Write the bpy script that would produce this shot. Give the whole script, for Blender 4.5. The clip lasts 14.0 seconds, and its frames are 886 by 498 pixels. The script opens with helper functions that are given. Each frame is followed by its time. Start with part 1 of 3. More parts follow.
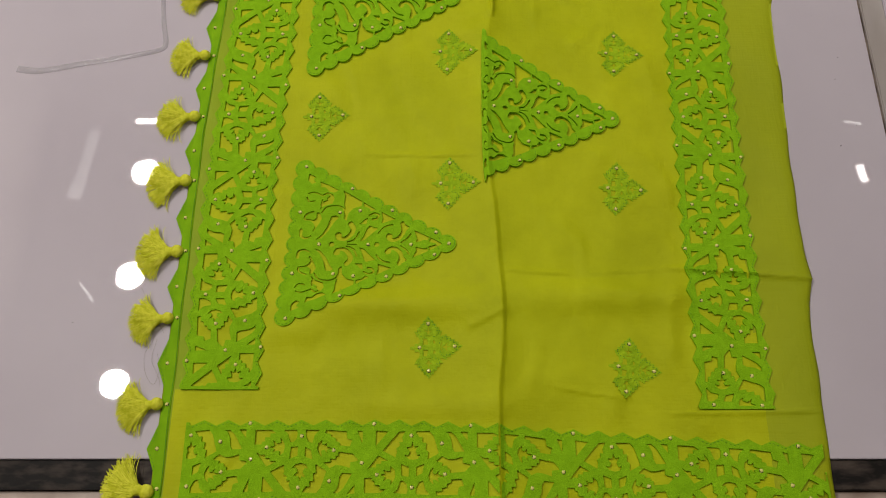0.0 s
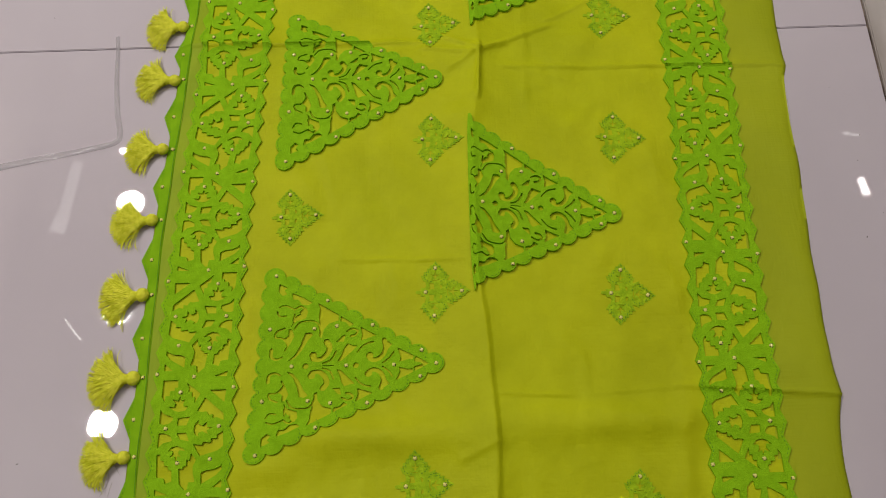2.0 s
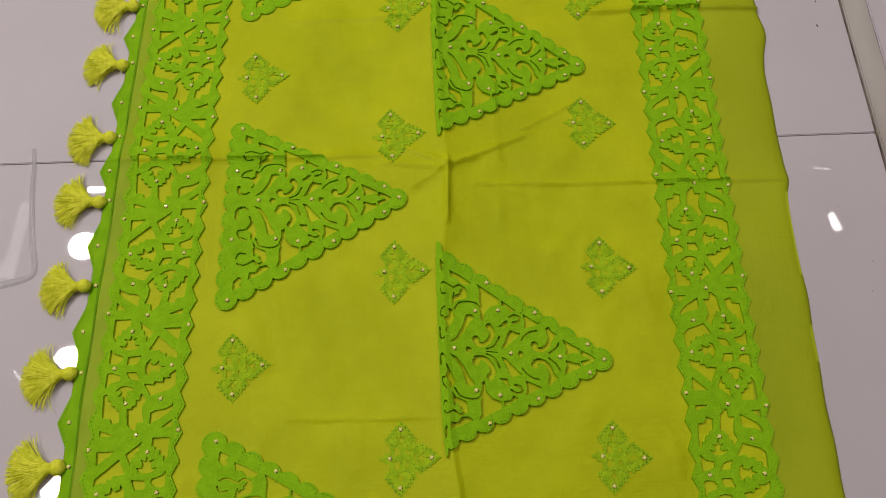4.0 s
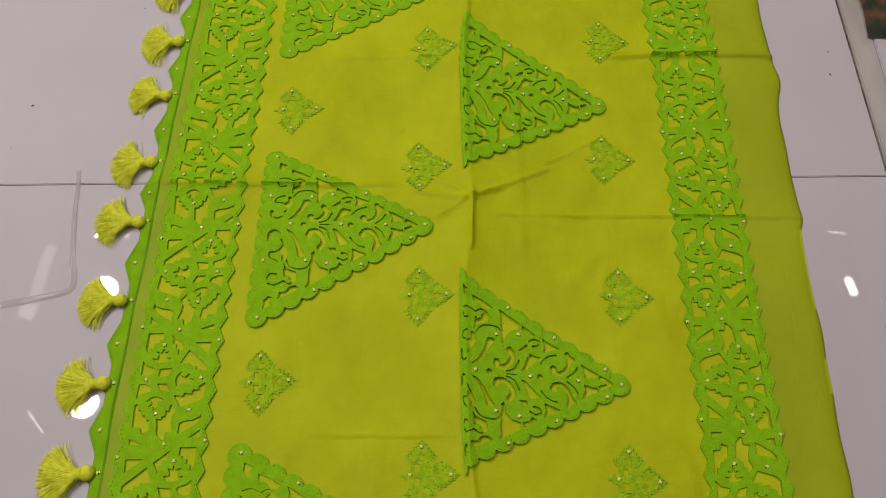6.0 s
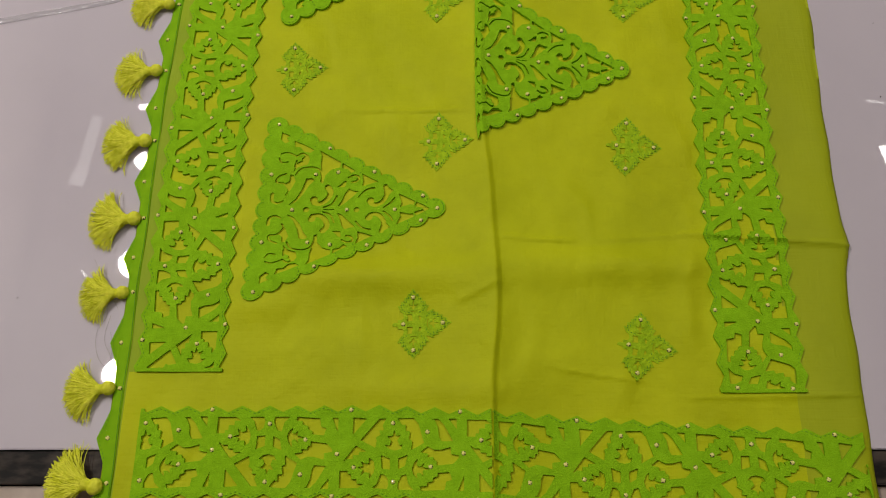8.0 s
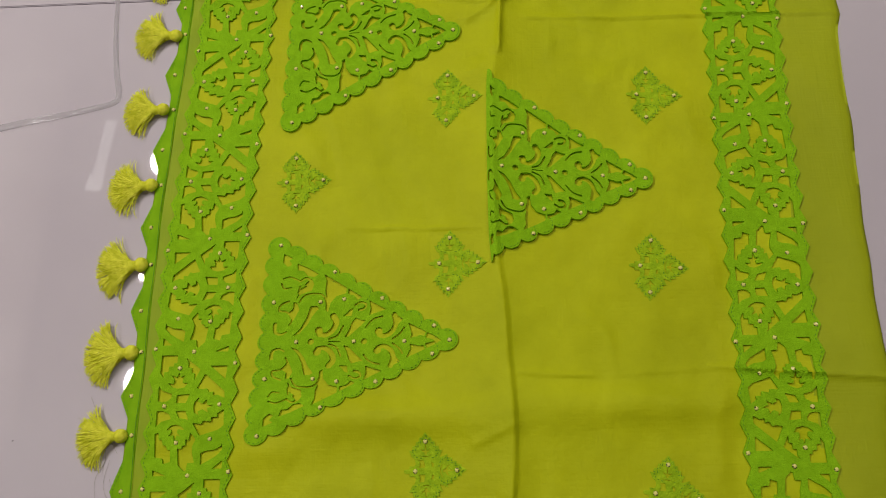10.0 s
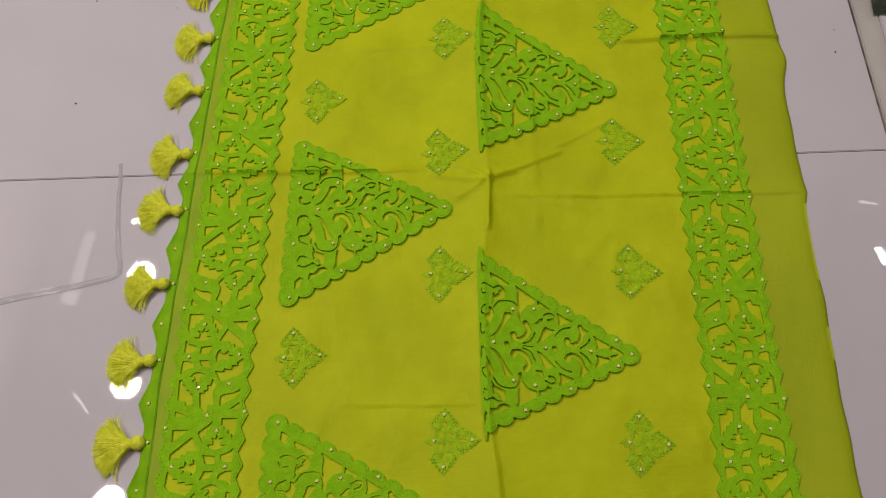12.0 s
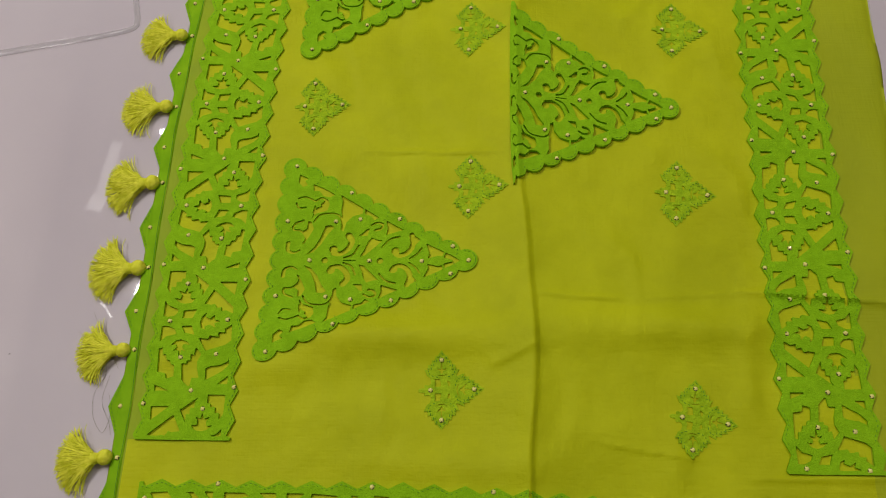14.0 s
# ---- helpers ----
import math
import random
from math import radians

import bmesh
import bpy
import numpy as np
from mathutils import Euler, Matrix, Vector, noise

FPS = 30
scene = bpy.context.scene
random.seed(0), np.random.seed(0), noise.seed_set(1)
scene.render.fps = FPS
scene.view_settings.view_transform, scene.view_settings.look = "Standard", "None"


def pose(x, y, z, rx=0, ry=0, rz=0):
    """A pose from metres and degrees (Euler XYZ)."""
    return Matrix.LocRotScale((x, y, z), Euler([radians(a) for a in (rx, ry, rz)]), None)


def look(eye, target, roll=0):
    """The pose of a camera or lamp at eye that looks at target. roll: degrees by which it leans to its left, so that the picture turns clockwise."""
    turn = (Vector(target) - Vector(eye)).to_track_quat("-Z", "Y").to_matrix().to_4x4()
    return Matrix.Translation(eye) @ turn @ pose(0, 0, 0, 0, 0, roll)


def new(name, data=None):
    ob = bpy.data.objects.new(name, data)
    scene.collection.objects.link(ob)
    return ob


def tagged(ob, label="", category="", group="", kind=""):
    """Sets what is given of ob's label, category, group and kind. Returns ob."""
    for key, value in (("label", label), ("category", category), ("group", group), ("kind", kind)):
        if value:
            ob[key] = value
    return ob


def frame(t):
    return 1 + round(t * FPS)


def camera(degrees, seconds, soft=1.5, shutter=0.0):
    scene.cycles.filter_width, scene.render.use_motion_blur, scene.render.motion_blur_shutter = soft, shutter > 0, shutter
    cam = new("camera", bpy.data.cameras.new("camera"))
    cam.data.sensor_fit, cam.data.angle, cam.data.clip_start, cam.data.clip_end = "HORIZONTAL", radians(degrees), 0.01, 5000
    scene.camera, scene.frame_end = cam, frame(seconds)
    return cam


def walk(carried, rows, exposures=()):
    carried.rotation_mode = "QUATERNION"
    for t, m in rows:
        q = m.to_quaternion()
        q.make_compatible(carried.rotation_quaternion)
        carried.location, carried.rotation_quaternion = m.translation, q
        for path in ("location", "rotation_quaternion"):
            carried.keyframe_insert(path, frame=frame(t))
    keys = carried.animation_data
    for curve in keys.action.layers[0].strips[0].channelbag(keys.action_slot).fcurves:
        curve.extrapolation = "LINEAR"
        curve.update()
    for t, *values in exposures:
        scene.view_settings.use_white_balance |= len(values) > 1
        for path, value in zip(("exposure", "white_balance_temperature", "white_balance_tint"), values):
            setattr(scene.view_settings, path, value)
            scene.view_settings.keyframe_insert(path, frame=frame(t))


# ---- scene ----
cam = camera(55.6, 14.0, soft=1.0)
PATH = [
    (0, (0.042, 0.029, 0.837), (0.012, 0.763, -1.023), -2.4),
    (0.5, (0.043, 0.036, 0.834), (0.011, 0.77, -1.027), -2.3),
    (1, (0.043, 0.072, 0.821), (0.004, 0.795, -1.043), -2.9),
    (1.5, (0.052, 0.12, 0.82), (0.018, 0.846, -1.043), -3.4),
    (2, (0.053, 0.169, 0.793), (0.032, 0.904, -1.067), -3.2),
    (2.5, (0.058, 0.223, 0.763), (0.069, 0.965, -1.095), -1.3),
    (3, (0.059, 0.263, 0.744), (0.093, 1.007, -1.113), 0.2),
    (3.5, (0.058, 0.296, 0.739), (0.109, 1.044, -1.115), 1.3),
    (3.7, (0.058, 0.319, 0.738), (0.115, 1.072, -1.114), 1.7),
    (5.8, (0.049, 0.339, 0.746), (0.098, 1.205, -1.056), 1.3),
    (6, (0.047, 0.284, 0.75), (0.074, 1.176, -1.039), 0.9),
    (6.5, (0.046, 0.167, 0.769), (0.02, 1.049, -1.025), -0.8),
    (7, (0.067, 0.081, 0.769), (0.013, 0.885, -1.062), -3.2),
    (7.2, (0.066, 0.052, 0.75), (0.014, 0.835, -1.089), -3.6),
    (9.3, (0.067, 0.039, 0.728), (-0.042, 0.679, -1.164), -9.9),
    (9.5, (0.068, 0.075, 0.726), (-0.046, 0.712, -1.166), -10.3),
    (10, (0.075, 0.2, 0.741), (-0.042, 0.84, -1.15), -11.2),
    (10.5, (0.069, 0.302, 0.739), (-0.02, 1.027, -1.123), -8.7),
    (11, (0.065, 0.364, 0.759), (-0.001, 1.15, -1.079), -6.7),
    (11.5, (0.061, 0.356, 0.772), (0.003, 1.184, -1.048), -5.9),
    (12, (0.059, 0.264, 0.796), (0.011, 1.111, -1.015), -4.8),
    (12.5, (0.057, 0.158, 0.801), (-0.005, 0.989, -1.017), -4.9),
    (13, (0.046, 0.098, 0.792), (-0.029, 0.919, -1.03), -4.9),
    (13.5, (0.059, 0.085, 0.781), (-0.044, 0.887, -1.048), -6.8),
    (14, (0.052, 0.094, 0.679), (-0.056, 0.86, -1.165), -7.4),
]
walk(cam, [(t, look(eye, target, roll)) for t, eye, target, roll in PATH])

# ---- light ----
world = bpy.data.worlds.new("world")
world.use_nodes = True
world.node_tree.nodes["Background"].inputs[0].default_value = (0.9, 0.92, 1.0, 1)
world.node_tree.nodes["Background"].inputs[1].default_value = 0.04
scene.world = world
CEIL = 2.70
# The first three show mirrored in the tiles; the others are added fill.
LAMPS = [(-1.42, 0.81, 13.8), (-1.42, 1.30, 13.8), (-1.42, 1.82, 13.6), (-0.3, -1.0, 1.2), (0.2, 2.3, 8.2), (1.12, 1.15, 11.5)]


def area(name, x, y, z, size, watts, colour=(1.0, 0.95, 0.9)):
    lamp = bpy.data.lights.new(name, "AREA")
    lamp.shape, lamp.size, lamp.energy, lamp.color = "DISK", size, watts, colour
    ob = new(name, lamp)
    ob.location = (x, y, z)
    return ob


for lx, ly, watts in LAMPS:
    area("downlight_or_fill_bulb", lx, ly, CEIL - 0.012, 0.124, watts)


def strip_or_glare_lamp(x, y, sx, sy, watts, turn=0.0):
    lamp = bpy.data.lights.new("strip_or_glare_bulb", "AREA")
    lamp.shape, lamp.size, lamp.size_y, lamp.energy, lamp.color = "RECTANGLE", sx, sy, watts, (1.0, 0.96, 0.92)
    ob = new("strip_or_glare_bulb", lamp)
    ob.matrix_basis = pose(x, y, CEIL - 0.02, 0, 0, turn)


strip_or_glare_lamp(-1.42, 2.09, 0.15, 0.025, 1.5)
strip_or_glare_lamp(1.93, 1.79, 0.034, 0.085, 0.3, 10)
strip_or_glare_lamp(1.93, 2.06, 0.08, 0.014, 0.02, -12)
# Source unknown: these three lamps are added to put glare on the tiles.
strip_or_glare_lamp(-1.705, 1.89, 0.055, 0.30, 0.10, -6)
strip_or_glare_lamp(-1.730, 1.72, 0.075, 0.08, 0.05, -12)
strip_or_glare_lamp(-1.60, 1.22, 0.010, 0.12, 0.03, 40)

# ---- materials ----
def material(name, colour, rough=0.6, metal=0.0):
    m = bpy.data.materials.new(name)
    m.use_nodes = True
    b = m.node_tree.nodes["Principled BSDF"]
    b.inputs["Base Color"].default_value = (*colour, 1)
    b.inputs["Roughness"].default_value = rough
    b.inputs["Metallic"].default_value = metal
    return m, m.node_tree, b


def mixed_noise(tree, bsdf, dark, light, scale, detail=4.0, low=0.35, high=0.65, stretch=(1, 1, 1), rough=0.5):
    """Base colour that wanders between two tones in object space."""
    co = tree.nodes.new("ShaderNodeTexCoord")
    mp = tree.nodes.new("ShaderNodeMapping")
    mp.inputs["Scale"].default_value = stretch
    nz = tree.nodes.new("ShaderNodeTexNoise")
    nz.inputs["Scale"].default_value, nz.inputs["Detail"].default_value = scale, detail
    nz.inputs["Roughness"].default_value = rough
    rp = tree.nodes.new("ShaderNodeValToRGB")
    rp.color_ramp.elements[0].position, rp.color_ramp.elements[0].color = low, (*dark, 1)
    rp.color_ramp.elements[1].position, rp.color_ramp.elements[1].color = high, (*light, 1)
    tree.links.new(co.outputs["Object"], mp.inputs[0])
    tree.links.new(mp.outputs[0], nz.inputs["Vector"])
    tree.links.new(nz.outputs[0], rp.inputs[0])
    tree.links.new(rp.outputs[0], bsdf.inputs["Base Color"])
    return co, rp


def bumped(tree, bsdf, co, scale, strength, distance, stretch=(1, 1, 1), detail=3.0, previous=None):
    mp = tree.nodes.new("ShaderNodeMapping")
    mp.inputs["Scale"].default_value = stretch
    nz = tree.nodes.new("ShaderNodeTexNoise")
    nz.inputs["Scale"].default_value, nz.inputs["Detail"].default_value = scale, detail
    bp = tree.nodes.new("ShaderNodeBump")
    bp.inputs["Strength"].default_value, bp.inputs["Distance"].default_value = strength, distance
    tree.links.new(co.outputs["Object"], mp.inputs[0])
    tree.links.new(mp.outputs[0], nz.inputs["Vector"])
    tree.links.new(nz.outputs[0], bp.inputs["Height"])
    if previous:
        tree.links.new(previous.outputs[0], bp.inputs["Normal"])
    tree.links.new(bp.outputs[0], bsdf.inputs["Normal"])
    return bp


def creased(tree, bsdf, co, scale, strength, distance, stretch, previous):
    """Thin crumple lines: the ridges of a folded noise."""
    mp = tree.nodes.new("ShaderNodeMapping")
    mp.inputs["Scale"].default_value = stretch
    nz = tree.nodes.new("ShaderNodeTexNoise")
    nz.noise_type = "RIDGED_MULTIFRACTAL"
    nz.inputs["Scale"].default_value, nz.inputs["Detail"].default_value = scale, 3.0
    nz.inputs["Distortion"].default_value = 0.6
    bp = tree.nodes.new("ShaderNodeBump")
    bp.inputs["Strength"].default_value, bp.inputs["Distance"].default_value = strength, distance
    tree.links.new(co.outputs["Object"], mp.inputs[0])
    tree.links.new(mp.outputs[0], nz.inputs["Vector"])
    tree.links.new(nz.outputs[0], bp.inputs["Height"])
    tree.links.new(previous.outputs[0], bp.inputs["Normal"])
    tree.links.new(bp.outputs[0], bsdf.inputs["Normal"])


TILE, tr, bs = material("glazed_tile", (0.6, 0.56, 0.58), 0.015)
co, _ = mixed_noise(tr, bs, (0.625, 0.57, 0.63), (0.685, 0.63, 0.69), 3.0)
bumped(tr, bs, co, 5.0, 0.02, 0.002, detail=0.0)
CLOTH, tr, bs = material("organza", (0.5, 0.51, 0.015), 0.6)
bs.inputs["Specular IOR Level"].default_value = 0.15
co, _ = mixed_noise(tr, bs, (0.475, 0.535, 0.003), (0.595, 0.655, 0.006), 10.0, 12.0, 0.32, 0.68, rough=0.62)
b1 = bumped(tr, bs, co, 420, 0.5, 0.0006, stretch=(1, 0.06, 1))
b2 = bumped(tr, bs, co, 420, 0.5, 0.0006, stretch=(0.06, 1, 1), previous=b1)
b3 = bumped(tr, bs, co, 40, 0.26, 0.006, stretch=(0.9, 1.25, 1), detail=5.0, previous=b2)
b4 = bumped(tr, bs, co, 9, 0.4, 0.02, detail=6.0, previous=b3)
creased(tr, bs, co, 16.0, 0.55, 0.009, (1.3, 0.75, 1), b4)
FELT, tr, bs = material("green_felt", (0.16, 0.5, 0.012), 0.85)
bs.inputs["Specular IOR Level"].default_value = 0.15
co, _ = mixed_noise(tr, bs, (0.25, 0.53, 0.004), (0.335, 0.66, 0.009), 110.0, 10.0, 0.3, 0.7, rough=0.65)
fb = bumped(tr, bs, co, 700, 0.8, 0.0012)
bumped(tr, bs, co, 90, 0.3, 0.003, previous=fb)
TRIM, tr, bs = material("green_ribbon", (0.16, 0.5, 0.012), 0.8)
bs.inputs["Specular IOR Level"].default_value = 0.1
co, _ = mixed_noise(tr, bs, (0.20, 0.45, 0.005), (0.29, 0.57, 0.010), 40.0, 7.0, 0.3, 0.7)
bumped(tr, bs, co, 500, 0.3, 0.0005)
THREAD, tr, bs = material("tassel_thread", (0.50, 0.55, 0.03), 0.75)
mixed_noise(tr, bs, (0.70, 0.74, 0.010), (0.95, 0.96, 0.07), 160.0, 3.0)
co = tr.nodes.new("ShaderNodeTexCoord")
bumped(tr, bs, co, 700, 0.8, 0.0008, stretch=(0.35, 1, 1))
EMBROID, tr, bs = material("embroidered_felt", (0.26, 0.56, 0.008), 0.8)
bs.inputs["Specular IOR Level"].default_value = 0.2
co, _ = mixed_noise(tr, bs, (0.29, 0.50, 0.004), (0.48, 0.69, 0.010), 160.0, 6.0, 0.3, 0.7)
fb = bumped(tr, bs, co, 330, 0.9, 0.0016)
bumped(tr, bs, co, 90, 0.5, 0.003, previous=fb)
DARKER, tr, bs = material("darker_organza", (0.40, 0.42, 0.004), 0.6)
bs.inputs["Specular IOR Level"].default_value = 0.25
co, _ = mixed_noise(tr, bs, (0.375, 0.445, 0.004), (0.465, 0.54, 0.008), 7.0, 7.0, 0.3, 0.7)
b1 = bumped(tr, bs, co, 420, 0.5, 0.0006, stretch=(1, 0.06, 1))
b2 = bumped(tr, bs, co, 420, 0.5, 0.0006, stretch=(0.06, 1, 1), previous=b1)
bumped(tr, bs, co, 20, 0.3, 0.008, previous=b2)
UNDER, tr, bs = material("ribbon_under_organza", (0.3, 0.44, 0.005), 0.6)
bs.inputs["Specular IOR Level"].default_value = 0.25
co, _ = mixed_noise(tr, bs, (0.285, 0.415, 0.004), (0.375, 0.50, 0.008), 12.0, 7.0, 0.3, 0.7)
b1 = bumped(tr, bs, co, 420, 0.5, 0.0006, stretch=(1, 0.06, 1))
bumped(tr, bs, co, 30, 0.4, 0.006, previous=b1)
STITCH, tr, bs = material("stitch_thread", (0.13, 0.36, 0.008), 0.8)
STONE, tr, bs = material("rhinestone", (1.0, 0.92, 0.30), 0.12, 0.0)
RIM_AND_FACET, tr, bs = material("setting_and_dark_facet", (0.055, 0.050, 0.015), 0.3, 0.4)
HEM, tr, bs = material("white_lining", (0.8, 0.82, 0.66), 0.7)
co, _ = mixed_noise(tr, bs, (0.74, 0.77, 0.60), (0.86, 0.88, 0.74), 30.0)
bumped(tr, bs, co, 60, 0.3, 0.002)
GRANITE, tr, bs = material("dark_granite", (0.02, 0.018, 0.016), 0.55)
bs.inputs["Specular IOR Level"].default_value = 0.2
co, _ = mixed_noise(tr, bs, (0.008, 0.006, 0.005), (0.13, 0.10, 0.08), 60.0, 12.0, 0.45, 0.8, (0.4, 1, 1))
bumped(tr, bs, co, 90, 0.3, 0.0015)
MARBLE, tr, bs = material("beige_floor", (0.3, 0.24, 0.19), 0.3)
co, _ = mixed_noise(tr, bs, (0.36, 0.27, 0.21), (0.58, 0.47, 0.39), 22.0, 10.0, 0.3, 0.6)
bumped(tr, bs, co, 80, 0.2, 0.001)
PLASTER, tr, bs = material("painted_plaster", (0.7, 0.68, 0.66), 0.9)
co, _ = mixed_noise(tr, bs, (0.66, 0.64, 0.62), (0.74, 0.72, 0.70), 2.0)
# Dim tone for the unseen walls, so that less light bounces back.
DIM_WALL, tr, bs = material("dim_unseen_wall", (0.28, 0.24, 0.2), 0.9)
mixed_noise(tr, bs, (0.16, 0.13, 0.11), (0.40, 0.36, 0.32), 2.5, 6.0)
GROUT, tr, bs = material("dark_grout", (0.05, 0.045, 0.04), 0.9)
mixed_noise(tr, bs, (0.03, 0.027, 0.025), (0.09, 0.08, 0.07), 60.0)
DIRT, tr, bs = material("brown_dirt", (0.10, 0.07, 0.05), 0.95)
mixed_noise(tr, bs, (0.05, 0.03, 0.02), (0.26, 0.20, 0.16), 45.0, 8.0, 0.4, 0.65)
LEDGE, tr, bs = material("worn_grey_strip", (0.5, 0.46, 0.43), 0.45)
co, _ = mixed_noise(tr, bs, (0.42, 0.375, 0.35), (0.58, 0.54, 0.52), 9.0, 8.0, stretch=(2.0, 0.5, 1))
bumped(tr, bs, co, 70, 0.2, 0.001)
DUST, tr, bs = material("dirt_speck", (0.03, 0.025, 0.02), 0.9)
METAL, tr, bs = material("lamp_trim", (0.8, 0.8, 0.8), 0.4)
PLASTIC, tr, bs = material("clear_plastic", (0.62, 0.60, 0.62), 0.12)
bs.inputs["Alpha"].default_value = 0.4
co = tr.nodes.new("ShaderNodeTexCoord")
bumped(tr, bs, co, 60, 0.6, 0.004)


# ---- helpers of this scene ----
def link_mesh(name, verts, faces, mat, parent=None, label="", smooth=False):
    me = bpy.data.meshes.new(name)
    me.from_pydata(verts, [], faces)
    me.materials.append(mat)
    if smooth:
        me.shade_smooth()
    me.update()
    ob = new(name, me)
    if parent:
        ob.parent = parent
    if label:
        ob["label"] = label
    return ob


def part(name, bm, mat, parent=None, label="", smooth=False):
    me = bpy.data.meshes.new(name)
    bm.to_mesh(me)
    bm.free()
    me.materials.append(mat)
    if smooth:
        me.shade_smooth()
    ob = new(name, me)
    if parent:
        ob.parent = parent
    if label:
        ob["label"] = label
    return ob


def box(name, lo, hi, mat, bevel=0.0, parent=None):
    bm = bmesh.new()
    bmesh.ops.create_cube(bm, size=1)
    for v in bm.verts:
        v.co = Vector([lo[i] + (hi[i] - lo[i]) * (v.co[i] + 0.5) for i in range(3)])
    if bevel:
        bmesh.ops.bevel(bm, geom=bm.edges[:], offset=bevel, segments=2, affect="EDGES")
    return part(name, bm, mat, parent)


# ---- platform and room ----
TOP = -0.005
X_END, Y_FRONT, Y_SEAM, T = 0.528, 0.140, 0.741, 0.60
platform = box("platform", (-1.9, Y_FRONT + 0.002, -0.40), (X_END - 0.001, 3.0, TOP - 0.010), GROUT)
tagged(platform, "low display platform under the glossy white tiles", "platform", kind="structure")
for i in range(3):
    for j in range(4):
        x1 = X_END - i * 1.2003
        y0 = Y_FRONT + j * 0.601
        tile = box("tile", (max(x1 - 1.2, -1.9), y0, TOP - 0.010), (x1, y0 + 0.6, TOP), TILE, 0.0008, platform)
strip = box("front_edging", (-1.9, Y_FRONT - 0.029, -0.06), (X_END, Y_FRONT - 0.001, TOP - 0.003), GRANITE, 0.001)
tagged(strip, "dark speckled granite strip edging the white tiles", "edging", kind="structure")
floor = box("floor", (-1.9, -1.9, -0.10), (2.6, Y_FRONT - 0.030, TOP - 0.010), MARBLE)
tagged(floor, "beige stone floor in front of the platform", "floor", kind="structure")
gap = box("joint", (X_END, Y_FRONT - 0.02, -0.05), (X_END + 0.003, 3.0, TOP - 0.003), DIRT)
tagged(gap, "dark dirty joint along the tile edge", "joint", kind="structure")
ledge = box("ledge", (X_END + 0.003, Y_FRONT - 0.028, -0.05), (X_END + 0.030, 3.0, TOP + 0.0005), LEDGE, 0.0012)
tagged(ledge, "grey painted strip beside the tiled platform", "ledge", kind="structure")
side = box("side_platform", (X_END + 0.0306, Y_FRONT - 0.028, -0.05), (2.6, 3.0, TOP + 0.001), TILE, 0.0012)
tagged(side, "pale glossy surface next to the platform", "platform", kind="structure")
# Unseen walls and ceiling, added to enclose the light.
for nm, lo, hi in (("wall_north", (-2.0, 3.0, -0.4), (2.7, 3.1, CEIL)), ("wall_south", (-2.0, -2.0, -0.4), (2.7, -1.9, CEIL)),
                   ("wall_west", (-2.0, -1.9, -0.4), (-1.9, 3.0, CEIL)), ("wall_east", (2.6, -1.9, -0.4), (2.7, 3.0, CEIL)),
                   ("ceiling", (-2.0, -2.0, CEIL), (2.7, 3.1, CEIL + 0.1))):
    tagged(box(nm, lo, hi, PLASTER if nm == "ceiling" else DIM_WALL), "unseen plain surface added to close the shop room", nm.split("_")[0], kind="structure")


# ---- plan of the cloth ----
CREASE = 0.084
Y_HEM, Y_TOP = 0.094, 1.46


def left_line(y):
    """The seam between cloth and zigzag trim."""
    return -0.2445 + 0.028 * np.clip((np.asarray(y) - 0.5) / 0.55, 0, 1.6) ** 1.1


def right_line(y):
    y = np.asarray(y)
    return (0.406 + 0.030 * np.clip((y - 0.2) / 0.8, 0, 1.5) + 0.006 * np.exp(-((y - 0.325) / 0.02) ** 2)
            + 0.007 * np.exp(-((y - 0.866) / 0.022) ** 2) + 0.003 * np.exp(-((y - 0.69) / 0.012) ** 2)
            + 0.0008 * np.sin(37 * y) + 0.0005 * np.sin(91 * y))


def crease_line(y):
    """The long fold wanders a little; a smooth chain of eleven stations."""
    y = np.asarray(y, float)
    k = np.array([0.08, 0.18, 0.28, 0.38, 0.46, 0.54, 0.60, 0.70, 0.78, 0.88, 1.00])
    x = np.array([0.0, 0.000, 0.006, 0.002, -0.006, -0.006, -0.005, 0.004, 0.002, 0.002, 0.008])
    w = np.exp(-((y[..., None] - k) / 0.05) ** 2) + 1e-6
    return CREASE + (w * x).sum(-1) / w.sum(-1)


RIDGES = [  # x0, y0, x1, y1, width, height of sharp folds
    (0.100, 0.694, 0.44, 0.690, 0.0018, 0.0036), (0.090, 0.332, 0.17, 0.329, 0.002, 0.0030), (0.27, 0.335, 0.44, 0.322, 0.003, 0.0038), (0.17, 0.329, 0.30, 0.338, 0.002, 0.0016),
    (0.090, 0.713, 0.178, 0.752, 0.0024, 0.0042), (0.160, 0.752, 0.225, 0.786, 0.0025, 0.0030),
    (0.230, 0.897, 0.46, 0.896, 0.0035, 0.0070), (-0.08, 0.897, 0.06, 0.897, 0.003, 0.0025),
    (-0.26, 0.738, 0.05, 0.728, 0.004, 0.0042), (0.02, 0.722, 0.092, 0.708, 0.005, 0.0036),
    (-0.07, 0.474, 0.07, 0.468, 0.0015, 0.0028), (0.14, 0.208, 0.225, 0.196, 0.0014, 0.0026),
    (0.24, 0.183, 0.41, 0.186, 0.002, 0.0026), (0.137, 0.62, 0.143, 0.84, 0.003, 0.0018),
    (0.086, 0.650, 0.090, 0.725, 0.004, 0.0060), (0.045, 0.738, 0.094, 0.710, 0.004, 0.0040), (0.086, 0.712, 0.122, 0.724, 0.003, 0.0040), (0.050, 0.690, 0.088, 0.712, 0.005, 0.0026),
